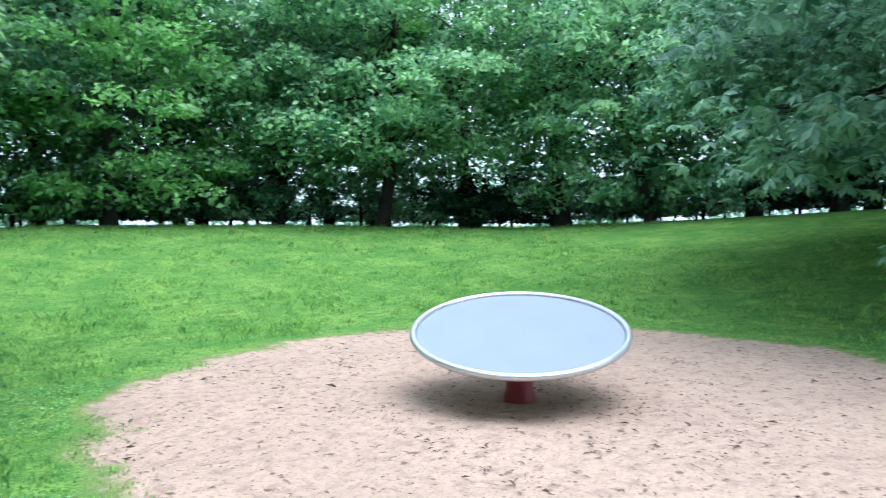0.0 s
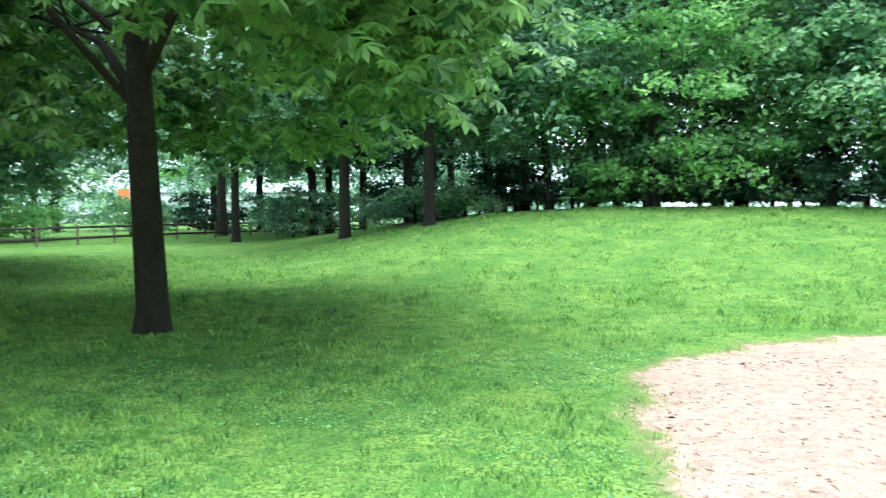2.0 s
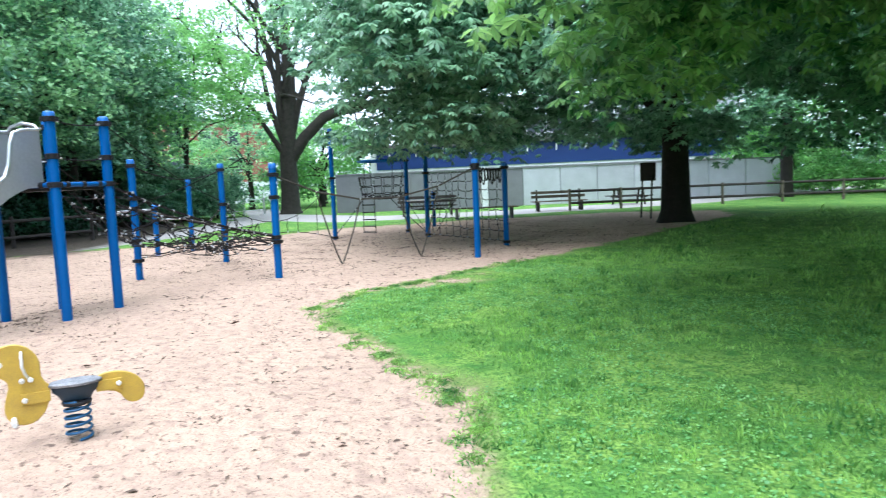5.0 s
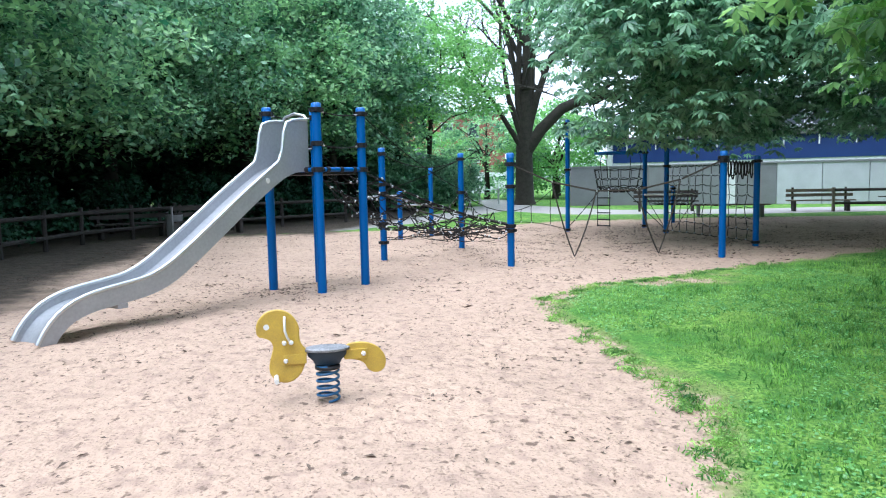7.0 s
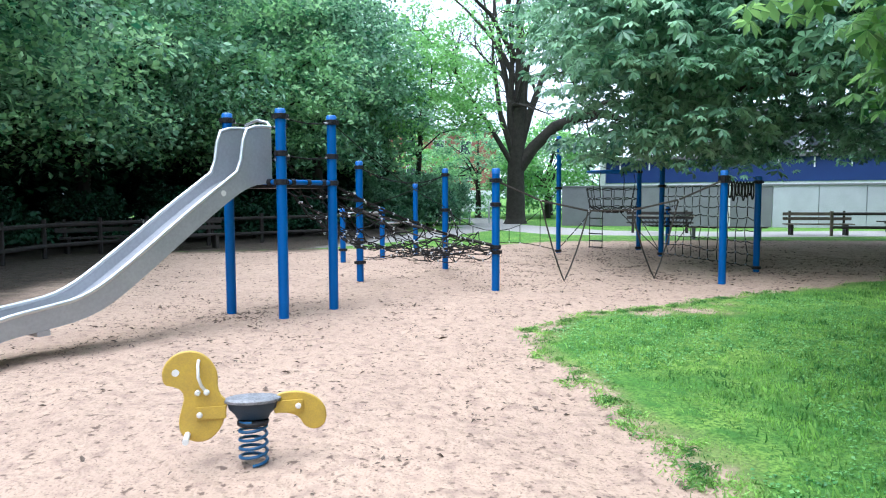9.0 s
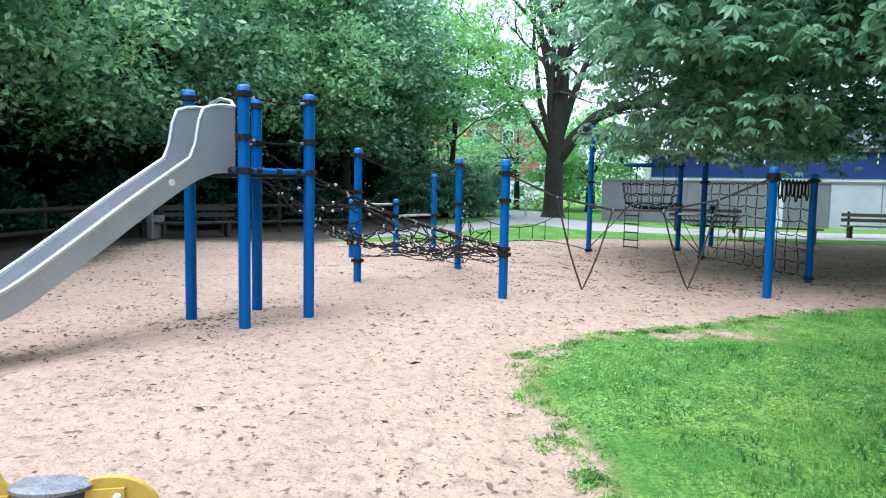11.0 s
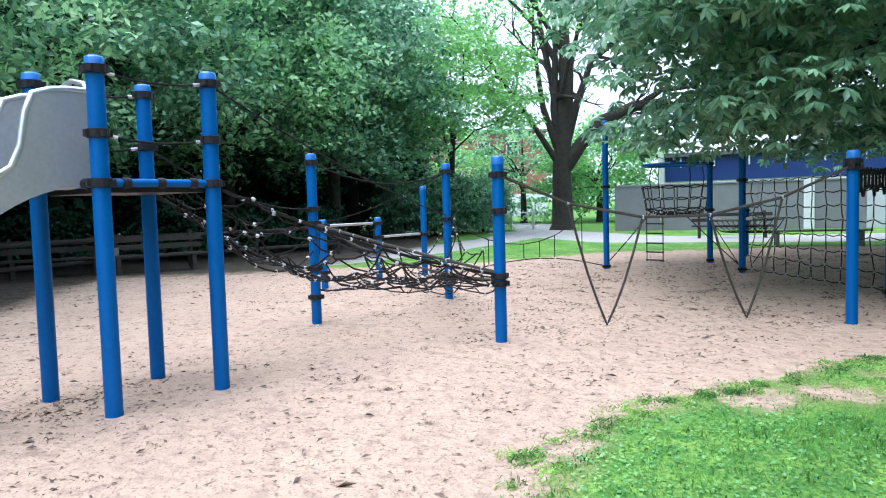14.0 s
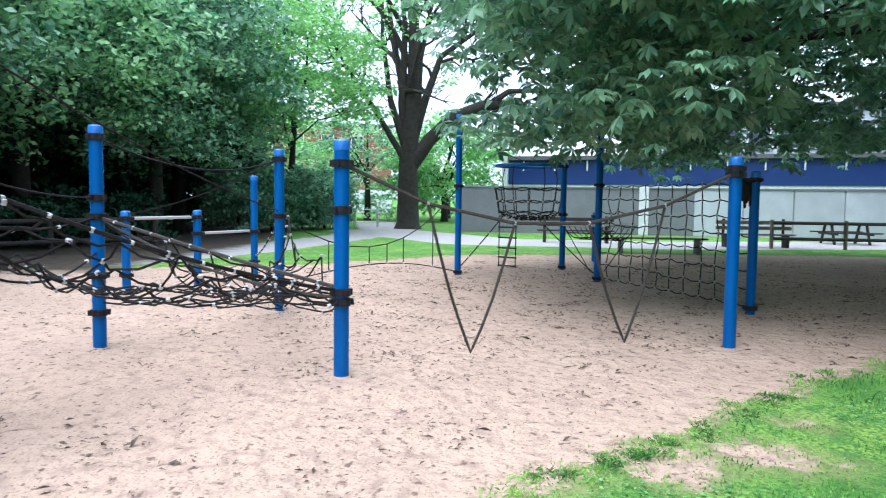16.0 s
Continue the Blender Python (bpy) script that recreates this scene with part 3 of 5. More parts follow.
# half of this low row uses the leaf colour darkened for shade
for i in range(20):
    x, y = polar(5 + i * 4.6, 33 + 0.8 * math.sin(i * 1.9))
    tree("shrub", x, y, "low dark shrub behind the bank's fence", 0.05, 0.4, (0, 0, 0.8, 1.9, 1.5, 0.8 + 0.35 * math.sin(i * 2.7)), 440 + i, clumps=26, per=60, leaf=0.20, mat_leaf=(SHADEDLEAF, CHESTNUT)[i % 2],
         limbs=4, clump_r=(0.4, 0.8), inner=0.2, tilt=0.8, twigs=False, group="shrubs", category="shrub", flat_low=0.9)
# park trees behind the rail fence
for i, (x, y, r0, cr, ch, m) in enumerate([(-4.25, 28.2, 0.30, 4.6, 5.5, CHESTNUT), (-1.0, 25.6, 0.27, 4.2, 5.6, CHESTNUT), (-14.66, 46.4, 0.42, 6.5, 6, CHESTNUT), (-24.4, 33, 0.42, 5.6, 5.5, CHESTNUT), (-11, 37, 0.3, 4.5, 5, CHESTNUT),
                                              (-8.5, 50, 0.4, 5.5, 6, CHESTNUT), (-19, 58, 0.4, 6, 6, LIGHTLEAF), (-30, 55, 0.4, 6, 6, CHESTNUT), (-3, 56, 0.4, 6, 6, CHESTNUT), (-12, 70, 0.4, 7, 7, CHESTNUT), (-28, 78, 0.4, 6, 6, CHESTNUT)]):
    tree("park_tree", x, y, "mature park tree with upright trunk near the rail fence", r0 * 0.68, 4.3, (0, 0, 8.4, cr, cr, ch), 500 + i, clumps=120, per=85, leaf=0.32, mat_leaf=m, limbs=8,
         clump_r=(1.0, 1.7), inner=0.45, tilt=0.6, bark=BARK2 if i in (0, 2) else BARK, flat_low=0.8, twigs=False)
# woods along the dark side of the sand
WOODS = [(-11.5, -9.5, 5.8), (-16.5, -8.4, 5.8), (-21.5, -8.0, 5.8), (-26.5, -5.6, 5.6), (-30.5, -1.6, 5.2), (-35.5, 0.6, 4.8), (-7, -12, 5.5), (-33.5, 1.8, 4.4), (-37, 2.4, 4.2)]
for i, (x, y, cr) in enumerate(WOODS):
    tree("woodland_tree", x, y, "dense dark-leaved tree overhanging the sand's shady side", 0.24, 3.0, (0, 0, 6.9, cr, cr, 5.2), 600 + i, clumps=200, per=120, leaf=0.22,
         mat_leaf=(LIME, CHESTNUT)[i % 2], limbs=9, clump_r=(0.9, 1.5), inner=0.45, tilt=0.7, flat_low=0.84, group="woodland trees", twigs=False)
# inner trees and undergrowth carry the wood's shade in their leaf colour
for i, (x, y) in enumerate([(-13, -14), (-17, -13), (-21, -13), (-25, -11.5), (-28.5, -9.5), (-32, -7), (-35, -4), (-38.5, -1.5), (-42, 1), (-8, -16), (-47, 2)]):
    tree("woodland_tree", x, y, "dense tree deeper in the wood, leaves coloured dark for its shade", 0.3, 2.6, (0, 0, 4.6, 5.0, 4.6, 5.4), 650 + i, clumps=130, per=70, leaf=0.42, mat_leaf=SHADEDLEAF,
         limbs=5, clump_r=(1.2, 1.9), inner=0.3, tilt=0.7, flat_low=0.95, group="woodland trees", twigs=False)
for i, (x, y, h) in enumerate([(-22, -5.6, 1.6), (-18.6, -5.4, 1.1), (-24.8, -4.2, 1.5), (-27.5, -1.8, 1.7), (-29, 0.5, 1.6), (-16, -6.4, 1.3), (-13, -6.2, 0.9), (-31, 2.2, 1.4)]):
    tree("undergrowth_shrub", x, y - 1.0, "ivy-like undergrowth at the wood's edge, shade put into its leaf colour", 0.05, 0.4, (0, 0, h * 0.6, 1.9, 1.4, h * 0.7), 700 + i, clumps=36, per=80, leaf=0.16, mat_leaf=SHADEDLEAF,
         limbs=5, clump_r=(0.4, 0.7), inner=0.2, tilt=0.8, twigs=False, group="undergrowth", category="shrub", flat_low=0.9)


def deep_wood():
    """Foliage closing the wood behind its first trees, as one mass; added to keep light from entering behind."""
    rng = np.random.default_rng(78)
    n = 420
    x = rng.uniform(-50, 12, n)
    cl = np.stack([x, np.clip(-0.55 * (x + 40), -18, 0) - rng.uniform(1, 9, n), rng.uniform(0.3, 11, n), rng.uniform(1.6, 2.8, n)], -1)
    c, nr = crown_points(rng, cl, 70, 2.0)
    # the depth of the wood is shaded by leaf colour here too
    ob = leaves("deep_wood", c, nr, rng.uniform(0.45, 0.8, len(c)), rng, SIMPLE, SIMPLE_F, SHADEDLEAF, None, 0.9)
    tagged(ob, "dense foliage deep in the wood, coloured dark for the shade there", "woods", kind="stuff")


deep_wood()
# lighter trees between the wood and the old tree
tree("ash_tree", -38.8, 6.6, "pale green ash with thin crown beside the path", 0.15, 3.0, (1.8, 0.6, 6.4, 4.4, 3.6, 3.2), 801, clumps=80, per=100, leaf=0.22, mat_leaf=LIGHTLEAF, limbs=9, clump_r=(0.7, 1.2), inner=0.4, lean=(0.4, 0.3))
tree("ash_tree", -46, 6, "pale green ash behind the hedge", 0.2, 4.0, (0, 0, 8.5, 5, 5, 4.5), 802, clumps=70, per=90, leaf=0.3, mat_leaf=LIGHTLEAF, limbs=8, clump_r=(1, 1.6), inner=0.4)
for i, (x, y, r) in enumerate([(-52, 13, 4.5), (-50, 17.5, 3.6), (-57, 20, 5), (-58, 8, 5), (-24, 42, 4), (-29, 39, 3)]):
    tree("garden_tree", x, y, "rounded garden tree in fresh leaf", 0.2, 1.6, (0, 0, 3.9, r, r, 3.4), 820 + i, clumps=80, per=80, leaf=0.28, mat_leaf=(LIME, LIGHTLEAF)[i % 2], limbs=6, clump_r=(0.8, 1.3), inner=0.4, tilt=0.7, twigs=False, flat_low=1.0)
for i, (x, y) in enumerate([(-39.0, 7.4), (-40.6, 8.6), (-37.8, 6.0), (-36.6, 4.6)]):
    tree("hedge", x, y, "clipped dark green ivy hedge beside the path", 0.06, 0.6, (0, 0, 1.45, 1.5, 1.4, 1.35), 840 + i, clumps=80, per=90, leaf=0.17, mat_leaf=CHESTNUT, limbs=5, clump_r=(0.4, 0.7), inner=0.5, tilt=0.9, twigs=False, category="hedge", flat_low=1.0)
for i, (x, y) in enumerate([(-24.5, 36.5), (-22.5, 38.5), (-27, 37)]):
    tree("bush", x, y, "spreading grey-green bush behind the rail fence", 0.05, 0.4, (0, 0, 1.2, 2.0, 2.0, 1.3), 850 + i, clumps=40, per=80, leaf=0.2, mat_leaf=LIGHTLEAF, limbs=5, clump_r=(0.5, 0.8), inner=0.3, tilt=0.7, twigs=False, category="shrub", flat_low=0.9)


def fork(s, start, way, r, rng, depth):
    """A crooked branch that leaves its limb sideways, bends upwards and divides again."""
    d = (way.normalized() + Vector(rng.normal(0, 0.8, 3))).normalized()
    L = rng.uniform(1.2, 2.4) * (0.6 + 0.2 * depth)
    p = [start]
    for k in range(3):
        d = (d + Vector(rng.normal(0, 0.28, 3)) + Vector((0, 0, 0.15))).normalized()
        p.append(p[-1] + d * L / 3)
    s.tube(p, [r, r * 0.75, r * 0.5, r * 0.2], 6)
    if depth:
        for k in (1, 2, 2):
            fork(s, p[k], p[k] - p[k - 1], r * 0.5, rng, depth - 1)


def arching_limb():
    rng = np.random.default_rng(17)
    t = bpy.data.objects["old_tree"]
    s = Shape().tube([(0, 0, 2.8), (0.3, 0.9, 4.2), (0.6, 2.0, 5.3), (0.9, 3.4, 5.9), (1.1, 4.8, 6.0), (1.2, 5.8, 5.6), (1.3, 6.6, 5.0)], [0.36, 0.33, 0.3, 0.27, 0.23, 0.15, 0.06], 10)
    s.tube([(0.9, 3.6, 5.9), (1.2, 4.6, 6.6), (1.4, 6, 6.7), (1.5, 7, 6.4)], [0.18, 0.14, 0.1, 0.04], 7)
    for at_, way in (((0.6, 2.0, 5.3), (0, 1, 1)), ((0.9, 3.4, 5.9), (0, 0.4, 1)), ((1.1, 4.8, 6.0), (0, 1, -0.5)), ((1.2, 5.8, 5.6), (0, 1, 0.2))):
        fork(s, Vector(at_), Vector(way), 0.09, rng, 2)
    part("limb", s, BARK2, t)
    for k, (pts, r) in enumerate([([(0, 0, 3), (-0.1, -0.3, 6), (0.0, -0.2, 9.5), (0.2, -0.8, 14)], 0.34), ([(0, 0, 3.4), (0.2, 0.7, 6), (0.2, 1.5, 8.2), (0.1, 3.4, 9.6), (0, 5.2, 10.4)], 0.3),
                                  ([(0, 0, 3.4), (0.1, -0.9, 6), (0, -1.3, 9), (-0.2, -1.2, 13)], 0.24), ([(0, 0, 3), (0.3, -1.6, 5.4), (0.5, -3.2, 7.6), (0.6, -4.4, 9.6)], 0.2), ([(0.1, 0.4, 5), (0.2, 0.5, 8), (0.3, 1.3, 12), (0.4, 1.5, 15)], 0.2)]):
        s = Shape().tube(pts, [r * 0.85 * (1 - 0.85 * i / (len(pts) - 1)) for i in range(len(pts))], 9)
        for a, b in zip(pts[1:], pts[2:]):
            for u in (0.15, 0.5, 0.85):
                fork(s, Vector(a).lerp(Vector(b), u), Vector(b) - Vector(a), r * 0.36, rng, 2)
        part("limb", s, BARK2, t)


arching_limb()

# ---- climbing course ----
PLACE = {"SL": (-11.375, 0.789), "A": (-10.78, 1.49), "M": (-11.997, 1.437), "B": (-11.454, 2.115), "C": (-14.58, 2.633), "D": (-12.864, 4.704), "F": (-13.06, 8.76),
         "L": (-14.88, 10.595), "E": (-20.34, 8.28), "I": (-18.6, 10.39), "J": (-20.81, 10.805), "G": (-16.5, 4.511), "H": (-20.46, 4.395), "K": (-18.59, 2.444), "N": (-19.47, 3.435), "Q": (-22.6, 12.6)}


def at(key, z):
    return Vector((*PLACE[key], z))


def pole_parts(parent, dx, dy, top, collars, r=0.063):
    """A blue tube post with a domed cap and black bolted collars, as parts of parent."""
    p = part("pole", Shape().tube([(dx, dy, -0.3), (dx, dy, top - 0.07)], r, 20), BLUE, parent)
    cap = Shape().lathe([(r + 0.004, top - 0.085), (r + 0.004, top - 0.015), (r - 0.004, top - 0.002), (r * 0.7, top + 0.004)], 20, Matrix.Translation((dx, dy, 0)))
    part("cap", cap, CAP, p, "lighter blue plastic cap")
    for z in collars:
        c = Shape().lathe([(r + 0.001, z - 0.034), (r + 0.016, z - 0.03), (r + 0.016, z + 0.03), (r + 0.001, z + 0.034)], 20, Matrix.Translation((dx, dy, 0)))
        a = dx * 7 + z * 5
        for k in range(4):
            b = a + k * math.pi / 2
            c.box((dx + (r + 0.022) * math.cos(b), dy + (r + 0.022) * math.sin(b), z), (0.035, 0.045, 0.05), Matrix.Rotation(b, 3, "Z"), 0.008)
        part("collar", c, BLACK, p, "black bolted collar")
    return p


POSTS = {"C": (2.15, (2.04, 1.46, 1.28, 0.71, 0.35)), "D": (1.96, (1.77, 1.39, 0.71, 0.63)), "F": (1.95, (1.83, 1.77)), "L": (1.90, (1.79, 0.07)), "E": (3.13, (3.02, 1.74, 0.05)),
         "I": (3.2, (3.1, 1.77, 0.07)), "J": (2.32, (2.2, 1.18, 0.06)), "G": (2.10, (1.97, 1.24, 0.35)), "H": (1.86, (0.85, 0.30)), "K": (1.25, (1.14, 0.29)), "N": (1.25, (1.14, 0.87)), "Q": (1.2, (1.1,))}
for key, (top, collars) in POSTS.items():
    t = thing("climbing_post", (*PLACE[key], 0), "bright blue round steel post with black collars standing in sand", "post", "posts of the climbing course")
    pole_parts(t, 0, 0, top, collars)


def tower():
    o = PLACE["A"]
    t = thing("slide_tower", (*o, 0), "small blue four-post slide platform with black deck and rope rails", "play tower")
    rel = {k: (PLACE[k][0] - o[0], PLACE[k][1] - o[1]) for k in ("SL", "A", "M", "B")}
    for k in rel:
        pole_parts(t, *rel[k], 2.59, (2.5, 2.05, 1.7))
    for a, b in (("A", "B"), ("SL", "M"), ("M", "B"), ("SL", "A")):
        p = part("beam", Shape().tube([(*rel[a], 1.70), (*rel[b], 1.70)], 0.032, 12), BLUE, t)
        A, B = Vector((*rel[a], 1.7)), Vector((*rel[b], 1.7))
        for f in (0.2, 0.5, 0.8):
            c = A.lerp(B, f)
            part("clamp", Shape().tube([c - (B - A).normalized() * 0.03, c + (B - A).normalized() * 0.03], 0.042, 10), BLACK, p)
    c = [sum(rel[k][i] for k in rel) / 4 for i in (0, 1)]
    m = Matrix.Rotation(math.atan2(rel["B"][1] - rel["A"][1], rel["B"][0] - rel["A"][0]), 3, "Z")
    part("deck", Shape().box((c[0], c[1], 1.655), (0.86, 0.86, 0.05), m, 0.03), BLACK, t, "black rubber deck")
    for a, b in (("A", "B"), ("SL", "M")):
        for z in (2.5, 2.05):
            A, B = Vector((*rel[a], z)), Vector((*rel[b], z))
            pts = [A.lerp(B, f) - Vector((0, 0, 0.05 * 4 * f * (1 - f))) for f in (0.07, 0.25, 0.5, 0.75, 0.93)]
            rope = part("rail_rope", Shape().tube(pts, 0.009, 6), ROPE, t)
            for p, q in ((pts[0], pts[1]), (pts[-1], pts[-2])):
                part("ferrule", Shape().tube([p, p.lerp(q, 0.45)], 0.014, 8), NODE, rope, "bright metal ferrule")


tower()


def slide():
    """Steel chute: a bent trough with rolled rims and high cheeks at the top."""
    top, foot = Vector((-11.06, 1.12, 0)), Vector((-8.38, -1.28, 0))
    run = (foot - top).length
    d = (foot - top).normalized()
    side = Vector((-d.y, d.x, 0))
    t = thing("slide", (-9.6, -0.2, 0), "brushed stainless steel playground slide with rolled edges ending in sand", "slide")
    o = Vector((-9.6, -0.2, 0))
    prof = [(-0.10, 1.70, 0.68), (0.10, 1.70, 0.68), (0.16, 1.69, 0.64), (0.33, 1.64, 0.22), (0.52, 1.55, 0.19), (1.0, 1.25, 0.19), (1.5, 0.91, 0.19), (2.0, 0.58, 0.19), (2.25, 0.44, 0.19), (2.5, 0.36, 0.18),
            (2.8, 0.32, 0.18), (3.1, 0.295, 0.17), (3.3, 0.26, 0.16), (3.47, 0.19, 0.15), (3.6, 0.08, 0.14), (3.68, -0.05, 0.14)]
    for _ in range(1):
        cut = [prof[0]]
        for p, q in zip(prof, prof[1:]):
            cut += [tuple(p[i] * w + q[i] * (1 - w) for i in range(3)) for w in (0.75, 0.25)]
        prof = cut + [prof[-1]]
    wall = [p[2] for p in prof]
    prof = [(p[0] * run / 3.68, p[1]) for p in prof]
    hw = 0.215
    nrm = []
    for i in range(len(prof)):
        a, b = prof[max(i - 1, 0)], prof[min(i + 1, len(prof) - 1)]
        ds, dz = b[0] - a[0], b[1] - a[1]
        n = math.hypot(ds, dz)
        nrm.append((-dz / n, ds / n))
    nrm[0] = nrm[1] = nrm[2] = (0, 1)

    def pt(i, w, h):
        s, z = prof[i]
        return top + d * (s + nrm[i][0] * h) + side * w + Vector((0, 0, z + nrm[i][1] * h)) - o

    def sheet(cols, name, label=""):
        n = len(prof)
        verts, faces = [], []
        k = len(cols(0))
        for i in range(n):
            verts += cols(i)
        for i in range(n - 1):
            for j in range(k):
                faces.append((i * k + j, i * k + (j + 1) % k, (i + 1) * k + (j + 1) % k, (i + 1) * k + j))
        faces += [tuple(range(k)), tuple(reversed(range((n - 1) * k, n * k)))]
        return part(name, Shape().add(verts, faces), STEEL, t, label)

    sheet(lambda i: [pt(i, -hw, 0.07), pt(i, -hw * 0.7, 0.052), pt(i, hw * 0.7, 0.052), pt(i, hw, 0.07), pt(i, hw, -0.025), pt(i, 0, -0.035), pt(i, -hw, -0.025)], "chute", "polished steel chute bed")
    for sgn in (-1, 1):
        w = sheet(lambda i: [pt(i, sgn * hw, -0.025), pt(i, sgn * (hw + 0.03), -0.025), pt(i, sgn * (hw + 0.03), wall[i]), pt(i, sgn * hw, wall[i])], "cheek", "tall steel side cheek")
        part("rim", Shape().tube([pt(i, sgn * (hw + 0.015), wall[i]) for i in range(len(prof))], 0.024, 10), RIM, w, "rolled bright rim")
        if sgn == 1:
            c = pt(9, sgn * (hw + 0.032), 0.1)
            m = Matrix.Translation(c) @ side.to_track_quat("Z", "Y").to_matrix().to_4x4()
            part("sticker", Shape().lathe([(0.036, -0.004), (0.036, 0.004)], 14, m), WHITE, w, "worn pale sticker")
    part("hand_loop", Shape().tube([pt(0, -0.23, 0.68), pt(0, -0.18, 0.74), pt(0, 0, 0.78), pt(0, 0.18, 0.74), pt(0, 0.23, 0.68)], 0.02, 10), RIM, t)
    part("bracket", Shape().box(pt(21, 0, -0.05), (0.12, 0.5, 0.05), Matrix.Rotation(math.atan2(d.y, d.x), 3, "Z"), 0.01), STEEL, t)
    part("foot_plate", Shape().tube([pt(len(prof) - 3, 0, -0.05), pt(len(prof) - 1, 0, -0.15)], 0.03, 8), STEEL, t)


slide()

NODE_MESH = Shape().lathe([(0.006, -0.020), (0.015, -0.016), (0.017, 0.0), (0.015, 0.016), (0.006, 0.020)], 8).mesh("connector", NODE)


def rope_thing(name, label, category, lines, nodes=(), r=0.010, material=None, group="ropes of the climbing course"):
    """lines: lists of points; each becomes a strand. nodes: places of bright connectors."""
    o = Vector(lines[0][0])
    t = thing(name, (o.x, o.y, 0), label, category, group)
    o = Vector((o.x, o.y, 0))
    for ln in lines:
        part("strand", Shape().tube([Vector(p) - o for p in ln], r, 5), material or ROPE, t)
    for p in nodes:
        c = part("connector", NODE_MESH, NODE, t)
        c.matrix_local = Matrix.Translation(Vector(p) - o) @ Matrix.Rotation(p[0] * 9 + p[2] * 5, 4, "X")
    return t


def sag(a, b, depth, n=9):
    a, b = Vector(a), Vector(b)
    return [a.lerp(b, i / n) - Vector((0, 0, depth * 4 * (i / n) * (1 - i / n))) for i in range(n + 1)]


def net(name, label, corner, rows, cols, depth, jitter, seed, r=0.010, wave=0.0, skip=0.0):
    """A net between four corners a, b (one edge) and c, d (the other), sagging in the middle."""
    rs = random.Random(seed)
    a, b, c, d = (Vector(p) for p in corner)

    def pt(u, v):
        p = a.lerp(b, v).lerp(c.lerp(d, v), u)
        s = 4 * u * (1 - u) * depth * (0.35 + 0.65 * 4 * v * (1 - v))
        return p - Vector((0, 0, s))

    grid = [[pt(i / rows, j / cols) + Vector((rs.gauss(0, jitter), rs.gauss(0, jitter), rs.gauss(0, jitter))) * (0 if i in (0, rows) else 1) for j in range(cols + 1)] for i in range(rows + 1)]
    lines = []

    def droop(p, q):
        return [p, p.lerp(q, 0.5) - Vector((0, 0, wave)), q]

    for i in range(rows + 1):
        ln = [grid[i][0]]
        for j in range(cols):
            ln += droop(grid[i][j], grid[i][j + 1])[1:]
        lines.append(ln)
    for j in range(cols + 1):
        ln = [grid[0][j]]
        for i in range(rows):
            ln += droop(grid[i][j], grid[i + 1][j])[1:] if wave else [grid[i + 1][j]]
        lines.append(ln)
    nodes = [grid[i][j] for i in range(rows + 1) for j in range(cols + 1) if rs.random() >= skip]
    return rope_thing(name, label, "climbing net", lines, nodes, r)


E_ = 0.08
net("climbing_net", "sagging black rope bridge net with bright connectors from platform to posts", [at("M", 1.68), at("B", 1.68), at("C", 0.62), at("D", 0.68)], 13, 6, 0.34, 0.05, 1, wave=0.03, r=0.009, skip=0.35)
net("climbing_net", "slack black rope net hung between four posts", [at("C", 1.28), at("D", 0.68), at("G", 0.45), at("G", 1.24) + Vector((0.1, 0.1, 0))], 9, 6, 0.56, 0.07, 2, wave=0.03, r=0.009, skip=0.35)
net("climbing_net", "tangled black rope net low between blue posts", [at("C", 0.45), at("D", 0.63), at("H", 0.35), at("G", 0.36)], 6, 4, 0.12, 0.06, 3, wave=0.03, r=0.008, skip=0.5)
net("climbing_net", "upright square-meshed rope net between tall posts", [at("I", 1.75), at("L", 1.76), at("I", 0.10), at("L", 0.10)], 7, 11, -0.02, 0.02, 4, wave=0.03, r=0.009)


def line_thing(pts, label, r=0.011, nodes=(), material=None):
    return rope_thing("rope", label, "rope", [pts], nodes, r, material)


line_thing(sag(at("B", 1.68), at("D", 0.72), 0.10, 12), "thick black edge rope with bright connectors", 0.016, [p for p in sag(at("B", 1.68), at("D", 0.72), 0.10, 12)[1:-1]])
line_thing(sag(at("M", 1.68), at("C", 1.28), 0.25, 10), "black edge rope with bright connectors", 0.012, [p for p in sag(at("M", 1.68), at("C", 1.28), 0.25, 10)[2:-1:2]])
line_thing(sag(at("C", 1.28), at("D", 0.74), 0.02, 12), "worn brown edge rope with bright connectors", 0.018, sag(at("C", 1.28), at("D", 0.74), 0.02, 12)[1:-1:2], OLDROPE)
line_thing(sag(at("C", 1.28), at("D", 0.66), 0.14, 12), "worn brown edge rope under the net", 0.014, (), OLDROPE)
line_thing(sag(at("B", 2.5), at("G", 1.3), 0.10), "thin dark guide rope between tower and post", 0.008)
line_thing(sag(at("C", 2.04), at("G", 1.97), 0.22), "slack dark rope between two posts", 0.011)
line_thing(sag(at("M", 2.05), at("C", 1.46), 0.16), "slack dark hand rope from tower to post", 0.009)
line_thing(sag(at("G", 1.97), at("K", 1.2), 0.10), "dark rope running down to a low post", 0.009)
line_thing(sag(at("G", 1.24), at("H", 0.4), 0.1), "dark rope with bright connectors", 0.012, sag(at("G", 1.24), at("H", 0.4), 0.1)[1:-1])
line_thing(sag(at("B", 1.3), at("C", 0.95), 0.3, 10), "slack black rope with bright connectors", 0.010, sag(at("B", 1.3), at("C", 0.95), 0.3, 10)[1:-1:2])


